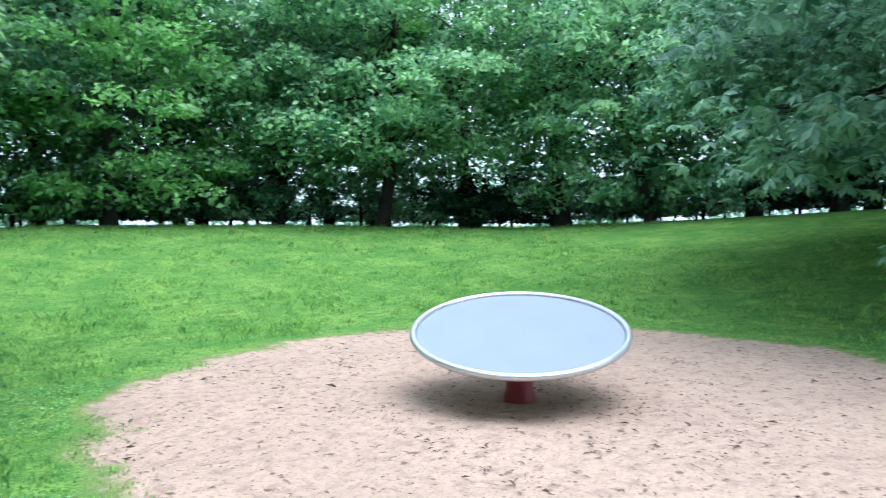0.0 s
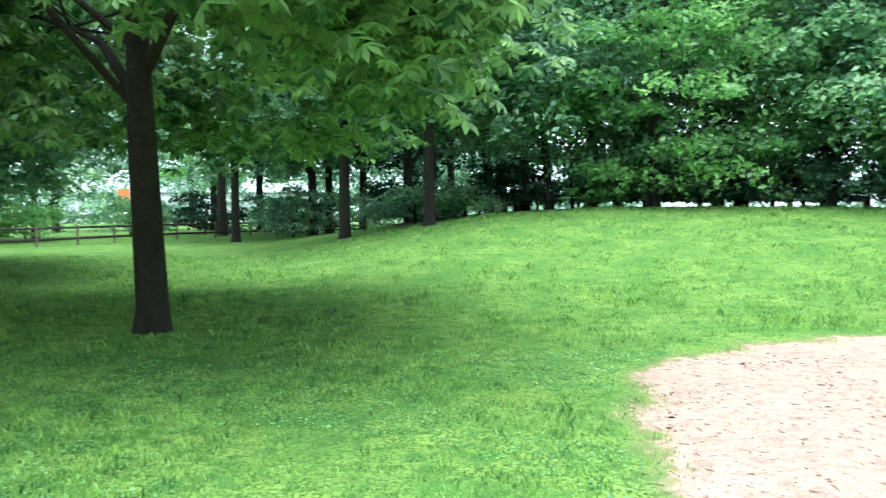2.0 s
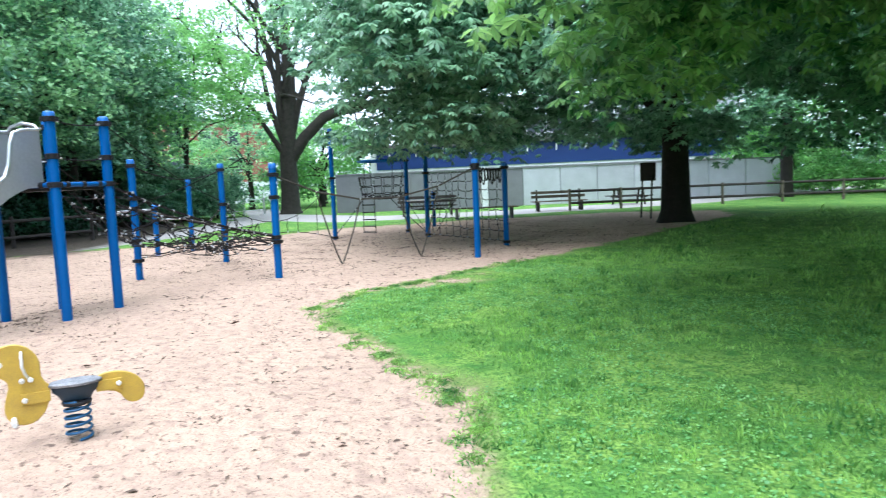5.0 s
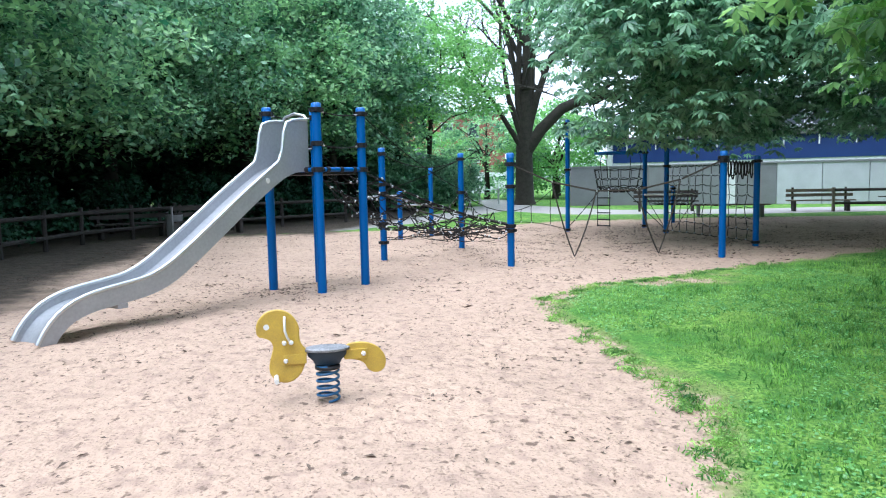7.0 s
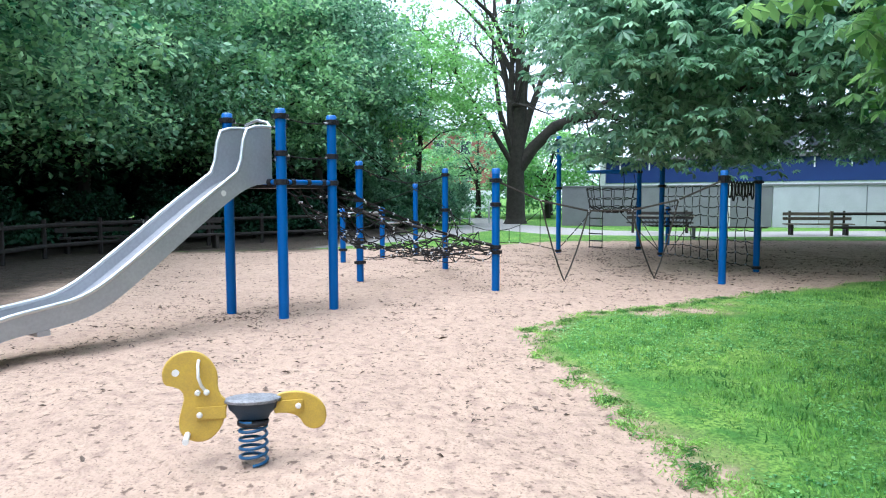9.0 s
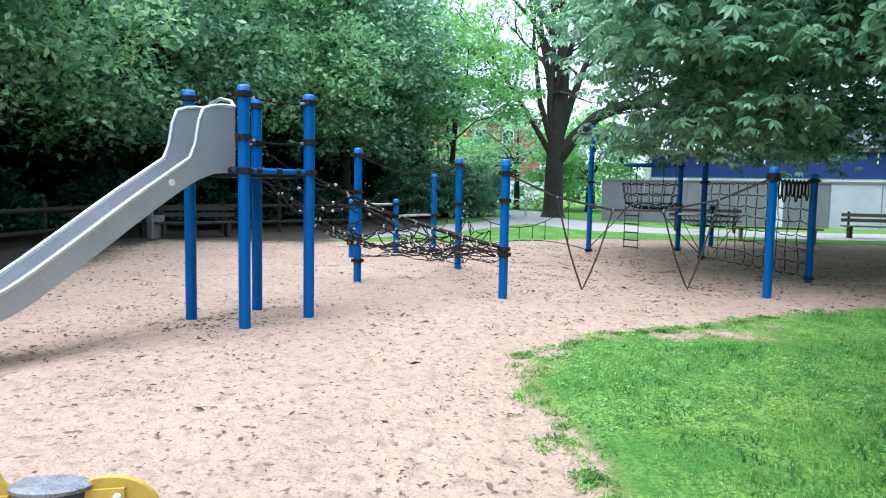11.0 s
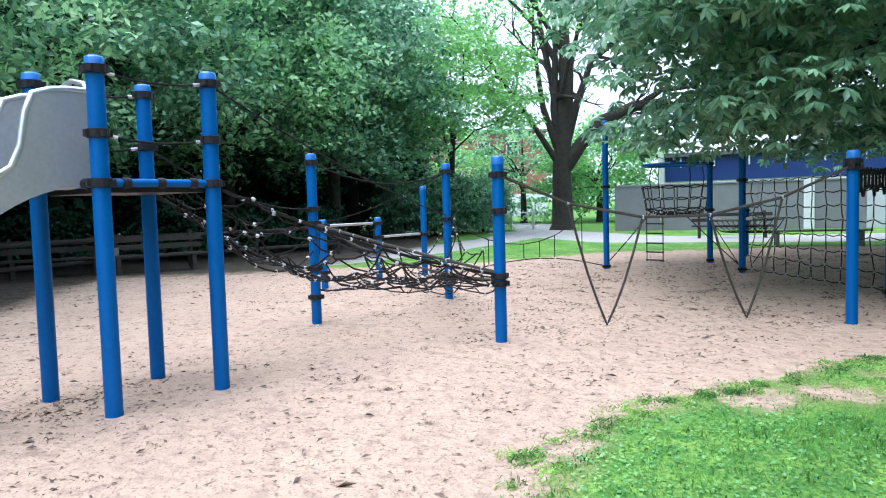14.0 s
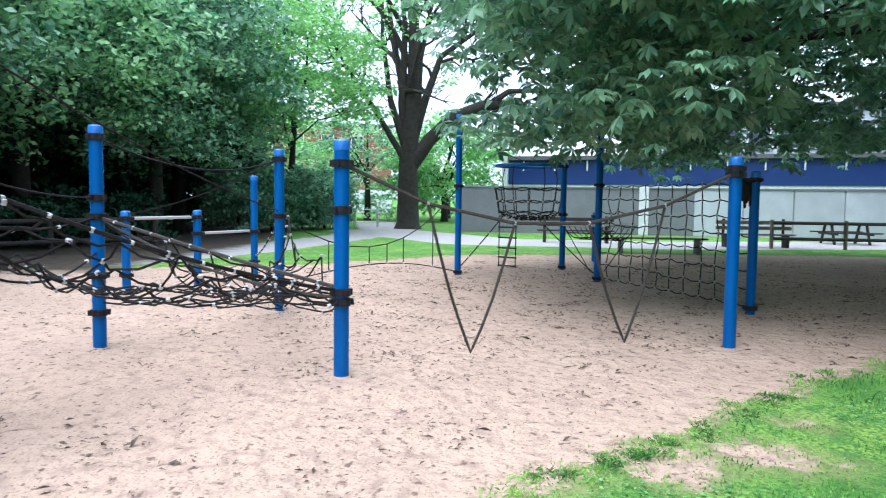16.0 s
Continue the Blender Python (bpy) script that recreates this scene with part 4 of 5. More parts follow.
def swing_loops():
    """A slung rope with two long hanging loops."""
    a, b = at("D", 1.77), at("F", 1.83)
    fr = [0.0, 0.185, 0.39, 0.58, 0.79, 1.0]
    zs = [1.77, 1.45, 1.28, 1.28, 1.45, 1.79]
    pts = [a.lerp(b, f) for f in fr]
    for p, z in zip(pts, zs):
        p.z = z
    rope_thing("loop_rope", "worn brown rope slung between posts with two long hanging loops", "rope", [pts], pts[1:5], 0.017, OLDROPE)
    for i, j in ((1, 2), (3, 4)):
        m = pts[i].lerp(pts[j], 0.5)
        q = Vector((m.x, m.y, 0.13))
        left = [pts[i].lerp(q, k) + Vector((0, 0, -0.10 * math.sin(math.pi * k))) for k in (0, 0.25, 0.5, 0.75, 0.93)]
        right = [pts[j].lerp(q, k) + Vector((0, 0, -0.10 * math.sin(math.pi * k))) for k in (0.93, 0.75, 0.5, 0.25, 0)]
        rope_thing("hanging_loop", "worn rope loop hanging almost to the sand", "rope", [left + [q] + right], (), 0.014, OLDROPE)


swing_loops()


def ladder_bridge():
    """A light rope bridge with uprights between two posts."""
    top, low = sag(at("G", 1.24), at("E", 1.74), 0.75, 10), sag(at("G", 0.36), at("E", 0.06), 0.02, 10)
    for i, p in enumerate(low):
        p.z = 0.36 + (0.05 - 0.36) * i / 10 + 0.22 * math.sin(math.pi * i / 10)
    lines = [top, low] + [[top[i], low[i]] for i in (2, 4, 5, 6, 8)]
    rope_thing("rope_bridge", "light black rope bridge with thin uprights", "rope bridge", lines, [low[i] for i in (2, 4, 5, 6, 8)], 0.009)


ladder_bridge()
for a, b, z in (("K", "N", 1.14), ("N", "H", 0.87)):
    o = at(a, 0)
    t = thing("turning_bar", tuple(o), "horizontal bright steel turning bar between blue posts", "bar", "turning bars")
    part("bar", Shape().tube([at(a, z) - o, at(b, z) - o], 0.024, 12), GALV, t)
    part("flange", Shape().tube([(at(a, z) - o).lerp(at(b, z) - o, 0.05), (at(a, z) - o).lerp(at(b, z) - o, 0.1)], 0.036, 10).tube([(at(a, z) - o).lerp(at(b, z) - o, 0.9), (at(a, z) - o).lerp(at(b, z) - o, 0.95)], 0.036, 10), BLACK, t)


def basket():
    """A ring on a post with a rope nest and a rope ladder below."""
    c = Vector((-21.35, 10.25, 0))
    t = thing("climbing_nest", tuple(c), "blue ring with black rope nest and rope ladder", "climbing net")
    ring = [(0.72 * math.cos(a), 0.72 * math.sin(a), 2.22) for a in np.linspace(0, 2 * math.pi, 33)]
    part("ring", Shape().tube(ring, 0.034, 10, False), BLUE, t, "blue steel ring")

    def circle(r, z):
        return [(r * math.cos(a), r * math.sin(a), z + 0.03 * math.sin(a * 8)) for a in np.linspace(0, 2 * math.pi, 33)]

    for r, z in ((0.75, 1.72), (0.70, 1.45), (0.66, 1.22), (0.60, 1.14), (0.45, 1.10), (0.3, 1.08), (0.15, 1.07)):
        part("hoop", Shape().tube(circle(r, z), 0.012, 6, False), ROPE, t)
    for k in range(14):
        a = 2 * math.pi * k / 14
        pts = [(r * math.cos(a), r * math.sin(a), z) for r, z in ((0.72, 2.2), (0.78, 1.95), (0.75, 1.72), (0.66, 1.22), (0.45, 1.10), (0.1, 1.06))]
        if k % 4:
            pts = pts[2:]
        part("strand", Shape().tube(pts, 0.011, 5), ROPE, t)
        for r, z in ((0.70, 1.45), (0.60, 1.14), (0.45, 1.10)):
            n = part("connector", NODE_MESH, NODE, t)
            n.matrix_local = Matrix.Translation((r * math.cos(a), r * math.sin(a), z))
    o = Vector((0.30, -0.62, 0))
    s = Vector((0.17, 0.12, 0))
    for sg in (-1, 1):
        part("ladder_rope", Shape().tube([o + s * sg + Vector((0, 0, z)) for z in (1.15, 0.6, 0.05)], 0.012, 6), ROPE, t)
    for z in (0.9, 0.68, 0.46, 0.26, 0.08):
        part("rung", Shape().tube([o - s * 1.1 + Vector((0, 0, z)), o + s * 1.1 + Vector((0, 0, z))], 0.018, 8), BLACK, t)


basket()
line_thing(sag(at("E", 0.1), (-21.2, 9.6, 1.15), 0.02), "taut dark rope with knots", 0.013, sag(at("E", 0.1), (-21.2, 9.6, 1.15), 0.02)[2:8:2])
line_thing(sag(at("E", 3.0), at("J", 2.2), 0.25), "thin rope between tall posts", 0.008)
line_thing(sag(at("I", 0.1), (-21.0, 10.3, 1.1), 0.02), "taut dark rope under the nest", 0.012)


def seat_net():
    o = Vector((-20.2, 11.3, 0))
    t = thing("net_seat", tuple(o), "small pale-edged rope seat net between posts", "climbing net")
    for k, y in enumerate((-0.35, 0.35)):
        part("edge_bar", Shape().tube([(-0.3 + k * 0.1, y - 0.3, 0.98), (0.4, y + 0.3, 0.98)], 0.026, 8), WHITE, t, "white edge bar")
    for i in range(9):
        u = i / 8
        a, b = Vector((-0.3, -0.65, 0.98)).lerp(Vector((0.4, -0.05, 0.98)), u), Vector((-0.2, 0.05, 0.98)).lerp(Vector((0.4, 0.65, 0.98)), u)
        part("strand", Shape().tube(sag(a, b, 0.30, 6), 0.009, 5), ROPE, t)
    for i in range(1, 6):
        u = i / 6
        ln = [Vector((-0.3, -0.65, 0.98)).lerp(Vector((0.4, -0.05, 0.98)), v).lerp(Vector((-0.2, 0.05, 0.98)).lerp(Vector((0.4, 0.65, 0.98)), v), u) - Vector((0, 0, 0.3 * 4 * u * (1 - u))) for v in (0, 0.25, 0.5, 0.75, 1)]
        part("strand", Shape().tube(ln, 0.009, 5), ROPE, t)
    for p in ((-0.3, -0.65), (0.4, 0.65)):
        part("stay", Shape().tube([(p[0], p[1], 0.98), (p[0] * 0.2, p[1] * 0.2, 0.02)], 0.010, 5), ROPE, t)


seat_net()


def rope_coil():
    """Rope loops strung along a line between two posts."""
    o = at("F", 0)
    t = thing("rope_loops", tuple(o), "row of black rope loops strung between two posts", "rope")
    a, c = at("F", 1.78) - o, at("L", 1.78) - o
    part("hook_line", Shape().tube(sag(a, c, 0.04, 6), 0.012, 6), ROPE, t)
    across = Vector((-(c - a).y, (c - a).x, 0)).normalized()
    for k in range(8):
        p = a.lerp(c, 0.2 + 0.095 * k)
        deep = 0.30 + 0.06 * math.sin(k * 1.9)
        pts = [p + across * 0.03 + (c - a).normalized() * 0.10 * math.sin(x) + Vector((0, 0, -deep / 2 + deep / 2 * math.cos(x))) for x in np.linspace(0, 2 * math.pi, 12)]
        part("loop", Shape().tube(pts, 0.013, 6), ROPE, t)


rope_coil()


# ---- tilted turning disc ----
def turning_disc():
    t = thing("turning_disc", (4.57, 5.92, 0), "tilted pale grey spinning disc with steel rim on a red stem", "playground disc")
    part("stem", Shape().lathe([(0.16, -0.1), (0.14, 0.02), (0.125, 0.06), (0.125, 0.5)], 24), RED, t, "dark red painted stem")
    way = Vector((-4.77, -4.52, 0)).normalized()
    m = Matrix.Translation((0, 0, 0.60)) @ Matrix.Rotation(radians(14), 4, Vector((-way.y, way.x, 0)))
    part("dish", Shape().lathe([(0.16, -0.16), (0.55, -0.11), (0.95, -0.05), (0.985, -0.02)], 64, m), STEEL, t, "shallow grey metal underside")
    part("surface", Shape().lathe([(0.0, 0.0), (0.5, -0.006), (0.94, 0.0)], 64, m @ Matrix.Rotation(0, 4, "X")), DISC, t, "pale blue-grey rubber top")
    ring = [m @ Vector((0.975 * math.cos(a), 0.975 * math.sin(a), 0.0)) for a in np.linspace(0, 2 * math.pi, 73)]
    part("rim", Shape().tube(ring, 0.032, 10, False), RIM, t, "bright rounded metal rim")


turning_disc()


# ---- spring rider ----
def spring_rider():
    t = thing("spring_rider", (-5.84, 1.575, 0), "yellow duck-shaped spring rider with black seat and blue spring", "spring rider", rz=0)
    m = Matrix(((0.05, 1.0, 0, 0), (1.0, -0.05, 0, 0), (0, 0, 1, 0), (0, 0, 0, 1)))
    turn = Matrix.Rotation(radians(8), 4, "Z") @ m
    k = 0.00365
    head = [(95, 150), (110, 105), (150, 68), (205, 56), (258, 72), (295, 110), (316, 160), (312, 215), (325, 255), (350, 275), (345, 330), (325, 390), (290, 430), (245, 448), (195, 435), (160, 400), (155, 350), (170, 295), (182, 250), (165, 215), (130, 200), (102, 195)]
    tail = [(545, 268), (590, 256), (650, 258), (705, 278), (745, 315), (762, 360), (755, 405), (728, 428), (690, 428), (660, 405), (645, 370), (600, 350), (545, 345)]

    def board(px):
        return Shape.smooth_outline([((x - 452) * k * 0.66, (560 - y) * k * 0.66) for x, y in px])

    s = 0.66 * k
    part("head_board", Shape().plate(board(head), 0.04, turn, 0.012), YELLOW, t, "yellow rounded head board")
    part("tail_board", Shape().plate(board(tail), 0.04, turn, 0.012), YELLOW, t, "yellow drooping tail board")
    for a, b, y in ((225, 345, 322), (540, 660, 318)):
        for sg in (-1, 1):
            part("side_strap", Shape().plate([((a - 452) * s, (560 - y - 26) * s), ((b - 452) * s, (560 - y - 26) * s), ((b - 452) * s, (560 - y + 26) * s), ((a - 452) * s, (560 - y + 26) * s)], 0.022, turn @ Matrix.Translation((0, sg * 0.033, 0)), 0.006), YELLOW, t)
    for x, y in ((240, 327), (640, 318), (235, 233), (270, 233), (190, 408)):
        for sg in (-1, 1):
            part("bolt_cap", Shape().lathe([(0.03, 0.0), (0.03, 0.015), (0.018, 0.03)], 12, turn @ Matrix.Translation(((x - 452) * s, sg * 0.045, (560 - y) * s)) @ Matrix.Rotation(radians(-90 * sg), 4, "X")), WHITE, t)
    part("foot_rest", Shape().tube([turn @ Vector(((190 - 452) * s, y, (560 - 408) * s)) for y in (-0.26, 0.26)], 0.030, 12), WHITE, t, "white foot bar")
    for sg in (-1, 1):
        pts = [turn @ Vector(((x - 452) * s, sg * w, (560 - y) * s)) for x, y, w in ((242, 100, 0.02), (240, 115, 0.07), (240, 165, 0.1), (252, 205, 0.07), (266, 230, 0.02))]
        part("grab_handle", Shape().tube(pts, 0.016, 10), WHITE, t, "white plastic grab handle")
    # a white disc stands in for the open hole and the sand behind
    hole = turn @ Matrix.Translation(((150 - 452) * s, 0, (560 - 147) * s))
    part("eye", Shape().lathe([(0.036, -0.0225), (0.036, 0.0225)], 16, hole @ Matrix.Rotation(radians(90), 4, "X")), WHITE, t, "pale disc in place of the open eye hole")
    block = Matrix.Translation(turn @ Vector((0, 0, (560 - 330) * s))) @ Matrix.Diagonal((0.55, 1.2, 1, 1))
    part("saddle_block", Shape().lathe([(0.10, -0.085), (0.13, -0.08), (0.15, -0.03), (0.20, 0.03), (0.21, 0.085)], 20, block), SADDLE, t)
    part("spring_plate", Shape().lathe([(0.155, 0), (0.16, 0.01), (0.16, 0.03), (0.15, 0.04)], 20, Matrix.Translation((0, 0, (560 - 385) * s))), BLACK, t)
    seat = Matrix.Translation(turn @ Vector((0.0, 0, (560 - 282) * s))) @ Matrix.Diagonal((0.75, 1.3, 1, 1))
    part("seat", Shape().lathe([(0.17, -0.02), (0.215, -0.015), (0.22, 0.012), (0.20, 0.026), (0.10, 0.022)], 24, seat), SEAT, t, "worn rounded rubber seat")
    h = (560 - 375) * s
    t.scale = (0.555, 0.555, 0.555)
    coil = [(0.135 * math.cos(a), 0.135 * math.sin(a), 0.02 + h * a / (2 * math.pi * 5.0)) for a in np.linspace(0, 2 * math.pi * 5.0, 120)]
    part("spring", Shape().tube(coil, 0.017, 8), SPRING, t, "thick blue coil spring")


spring_rider()


# ---- wall, benches, fences ----
WA, WB = Vector((-37, 14.1, 0)), Vector((-26.5, 35.4, 0))


def long_wall():
    d = (WB - WA)
    L = d.length
    rz = math.degrees(math.atan2(d.y, d.x))
    t = thing("wall_concrete", tuple(WA), "low stained grey concrete panel wall behind the benches", "wall", kind="structure", rz=rz)
    n = 12
    for i in range(n):
        w = L / n
        part("panel", Shape().box((w * (i + 0.5), 0, 1.0), (w - 0.03, 0.18, 2.0), None, 0.015), CONCRETE if i < 5 else PALEWALL, t)
    part("coping", Shape().box((L / 2, 0, 2.03), (L, 0.26, 0.06), None, 0.01), CONCRETE, t)
    part("pillar", Shape().box((L * 0.33, -0.14, 1.05), (0.4, 0.08, 2.1), None, 0.02), WFRAME, t, "white painted pillar")


long_wall()


def bench(x, y, rz, label, m=None, back=False, L=2.0, group="benches"):
    t = thing("bench", (x, y, ground_z(x, y)), label, "bench", group, rz=rz)
    m = m or WOOD
    for k in range(3):
        part("slat", Shape().box((0, -0.16 + 0.16 * k, 0.45), (L, 0.13, 0.045), None, 0.01), m, t)
    for sx in (-1, 1):
        part("leg", Shape().box((sx * (L / 2 - 0.25), 0, 0.21), (0.10, 0.42, 0.43), None, 0.015), CONCRETE if not back else DARKWOOD, t)
        if back:
            part("back_post", Shape().box((sx * (L / 2 - 0.25), 0.24, 0.6), (0.08, 0.06, 0.7), None, 0.01), DARKWOOD, t)
    if back:
        for z in (0.65, 0.83):
            part("back_slat", Shape().box((0, 0.20, z), (L, 0.035, 0.12), None, 0.008), m, t)


bench(-24.3, 15.6, 66, "weathered grey wooden bench by the sand", L=2.6)
bench(-26.0, 20.4, 68, "weathered wooden bench with slatted back by the sand", back=True, L=2.4)
bench(-29.0, 15.5, 66, "dark wooden bench before the concrete wall", DARKWOOD, True, 2.6)
bench(-23.2, -1.9, 115, "old wooden bench in deep shade under trees", DARKWOOD, True, 2.2)
bench(-22.6, -4.0, 120, "old wooden bench in deep shade under trees", DARKWOOD, True, 2.2)


def picnic_table(x, y, rz):
    t = thing("picnic_table", (x, y, 0), "dark weathered picnic table with attached seats", "table", rz=rz)
    for k in range(4):
        part("tabletop_plank", Shape().box((0, -0.3 + 0.2 * k, 0.74), (1.8, 0.17, 0.045), None, 0.01), DARKWOOD, t)
    for sg in (-1, 1):
        part("seat_plank", Shape().box((0, sg * 0.7, 0.45), (1.8, 0.24, 0.045), None, 0.01), DARKWOOD, t)
        for sx in (-1, 1):
            part("leg", Shape().tube([(sx * 0.6, sg * 0.55, 0), (sx * 0.6, sg * 0.25, 0.72)], 0.05, 6), DARKWOOD, t)
        part("crossbeam", Shape().box((sg * 0.6, 0, 0.42), (0.06, 1.5, 0.1), None, 0.01), DARKWOOD, t)


picnic_table(-27.0, 25.2, 68)


def rail_fence(pts, label, height=0.95, gap=2.4, m=None, rails=(0.35, 0.85), name="rail_fence", post_m=None):
    """Upright posts with two rails that follow the ground."""
    o = pts[0]
    m = m or DARKWOOD
    t = thing(name, (*o, 0), label, "fence", kind="structure")
    posts = []
    for a, b in zip(pts, pts[1:]):
        n = max(1, round(math.dist(a, b) / gap))
        posts += [(a[0] + (b[0] - a[0]) * i / n, a[1] + (b[1] - a[1]) * i / n) for i in range(n)]
    posts.append(pts[-1])
    for x, y in posts:
        z = ground_z(x, y)
        part("post", Shape().tube([(x - o[0], y - o[1], z - 0.2), (x - o[0], y - o[1], z + height)], 0.06, 8), post_m or m, t)
    for (ax, ay), (bx, by) in zip(posts, posts[1:]):
        for h in rails:
            part("rail", Shape().tube([(ax - o[0], ay - o[1], ground_z(ax, ay) + h), (bx - o[0], by - o[1], ground_z(bx, by) + h)], 0.055 if m is not GALV else 0.02, 7), m, t)


rail_fence([(-25.4, 20.5), (-22.6, 26.5), (-18.6, 32.8), (-15.5, 41), (-12.5, 45), (-6, 46.5)], "dark two-rail wooden fence on grey posts along the lawn", post_m=WOOD)
rail_fence([polar(a, 31.5) for a in (2, 20, 40, 60, 80, 97)], "dark wooden rail fence at the foot of the trees", 0.75, 3.0, rails=(0.62,))
# bark's darker colour on this fence stands in for the canopy's shade
rail_fence([(-17, -5.2), (-20.5, -4.7), (-23.5, -3.0), (-26, 0), (-27.5, 2.2)], "old wooden rail fence in the wood's shade", 1.0, 2.0, BARK)
rail_fence([(-40, 8.2), (-41.5, 10.2), (-41.8, 11.4)], "low grey metal railing by the path", 1.0, 0.9, GALV, (0.3, 0.9), "metal_railing")


def litter_bin(x, y):
    t = thing("litter_bin", (x, y, 0), "grey metal litter bin in the shade", "bin")
    part("body", Shape().lathe([(0.2, 0.0), (0.22, 0.05), (0.24, 0.62), (0.25, 0.66), (0.21, 0.66), (0.2, 0.5)], 20), BIN, t)
    part("post", Shape().tube([(0.28, 0, 0), (0.28, 0, 0.9)], 0.03, 8), BIN, t)


litter_bin(-22.9, -2.9)


def notice_board():
    t = thing("notice_board", (-18.9, 18.6, 0), "small dark board on slanting posts beside the chestnut", "board")
    part("panel", Shape().box((0.2, 0, 1.55), (0.55, 0.05, 0.6), Matrix.Rotation(radians(20), 3, "Z"), 0.01), DARKWOOD, t)
    for sx in (-0.05, 0.4):
        part("post", Shape().tube([(sx - 0.1, 0, 0), (sx, 0, 1.5)], 0.03, 8), DARKWOOD, t)


notice_board()


# ---- buildings, street ----
def building(name, a, b, depth, bands, label, windows, material_roof=ROOF):
    """A long block from a to b. bands: (z0, z1, material); windows: (z0, z1, width, gap)."""
    A, B = Vector((*a, 0)), Vector((*b, 0))
    L = (B - A).length
    t = thing(name, (*a, 0), label, "building", rz=math.degrees(math.atan2(B.y - A.y, B.x - A.x)))
    for i, (z0, z1, m) in enumerate(bands):
        part("wall", Shape().box((L / 2, depth / 2 + 0.05 * (i % 2), (z0 + z1) / 2), (L, depth, z1 - z0), None, 0.02), m, t)
    top = bands[-1][1]
    part("roof", Shape().box((L / 2, depth / 2, top + 0.12), (L + 0.5, depth + 0.5, 0.24), None, 0.05), material_roof, t)
    for z0, z1, w, gap in windows:
        n = int(L / (w + gap))
        for i in range(n):
            x = (w + gap) * (i + 0.5)
            win = part("window", Shape().box((x, -0.02, (z0 + z1) / 2), (w, 0.08, z1 - z0), None, 0.0), WFRAME, t)
            part("pane", Shape().box((x, -0.045, (z0 + z1) / 2), (w - 0.16, 0.06, z1 - z0 - 0.16), None, 0.0), GLASS, win)
    return t


blue = building("school_building", (-48.6, 21.0), (-31.2, 42.8), 7, [(0, 2.25, CONCRETE), (2.25, 2.42, WFRAME), (2.42, 3.9, NAVY)],
                "long low building with deep blue cladding and white joints", [])
building("school_building", (-46.5, 28.5), (-35.5, 42.6), 6, [(0, 4.2, CONCRETE), (4.2, 7.0, PALEWALL)], "upper storey of pale building with white windows", [(4.6, 6.2, 1.3, 0.35)])
part("corner_post", Shape().box((0.05, -0.1, 2.1), (0.35, 0.35, 4.2), None, 0.02), WFRAME, blue, "white corner post")
for i in range(14):
    part("mullion", Shape().box((1.2 + i * 1.95, -0.04, 3.55), (0.08, 0.1, 0.6), None, 0.0), WFRAME, blue, "thin white cladding joint")
building("brick_house", (-74, 4), (-74.5, 20), 9, [(0, 2.2, WFRAME), (2.2, 8.2, BRICK)], "red brick house with white ground floor behind the trees", [(3.2, 4.7, 1.2, 1.6), (5.8, 7.3, 1.2, 1.6)])
building("pale_building", (-66, 112), (-20, 122), 10, [(0, 3.2, PALEWALL), (3.2, 4.4, WFRAME)], "pale low building across the street", [(1, 2.6, 1.6, 1.4)])
building("pale_building", (-12, 122), (30, 120), 10, [(0, 3.0, PALEWALL), (3.0, 4.2, WFRAME)], "pale low building across the street", [(1, 2.6, 1.6, 1.4)])


def car(x, y, rz, paint, label, van=False):
    t = thing("van" if van else "car", (x, y, 0.02), label, "van" if van else "car", "parked cars", rz=rz)
    if van:
        side = [(-2.5, 0.35), (-2.5, 2.0), (-2.35, 2.15), (1.1, 2.15), (1.75, 1.35), (2.4, 1.05), (2.5, 0.35)]
        glass = [(0.25, 1.35), (0.25, 1.95), (1.05, 1.95), (1.5, 1.35)]
    else:
        side = [(-2.1, 0.35), (-2.12, 0.9), (-1.9, 1.0), (-1.5, 1.42), (-0.2, 1.48), (0.75, 1.02), (1.9, 0.85), (2.1, 0.6), (2.1, 0.35)]
        glass = [(-1.45, 1.02), (-1.25, 1.36), (-0.25, 1.41), (0.45, 1.02)]
    ident = Matrix.Identity(4)
    part("body", Shape().plate(side, 1.7, ident, 0.06), paint, t)
    for sg in (-1, 1):
        part("side_window", Shape().plate(glass, 0.03, Matrix.Translation((0, sg * 0.85, 0)), 0.004), GLASS, t)
        for wx in (-1.3, 1.3):
            w = part("wheel", Shape().lathe([(0.2, -0.1), (0.31, -0.09), (0.33, 0), (0.31, 0.09), (0.2, 0.1)], 18, Matrix.Translation((wx, sg * 0.78, 0.33)) @ Matrix.Rotation(radians(90), 4, "X")), TYRE, t)
            part("rim", Shape().lathe([(0.19, -0.11), (0.1, -0.12), (0.1, 0.12), (0.19, 0.11)], 14, Matrix.Translation((wx, sg * 0.78, 0.33)) @ Matrix.Rotation(radians(90), 4, "X")), GALV, w)
    for sg in (-1, 1):
        part("headlight", Shape().box((2.08 if not van else 2.45, sg * 0.6, 0.68), (0.1, 0.3, 0.14), None, 0.03), WFRAME, t)
        part("tail_light", Shape().box((-2.08 if not van else -2.48, sg * 0.65, 0.8), (0.08, 0.2, 0.2), None, 0.02), CARRED, t)


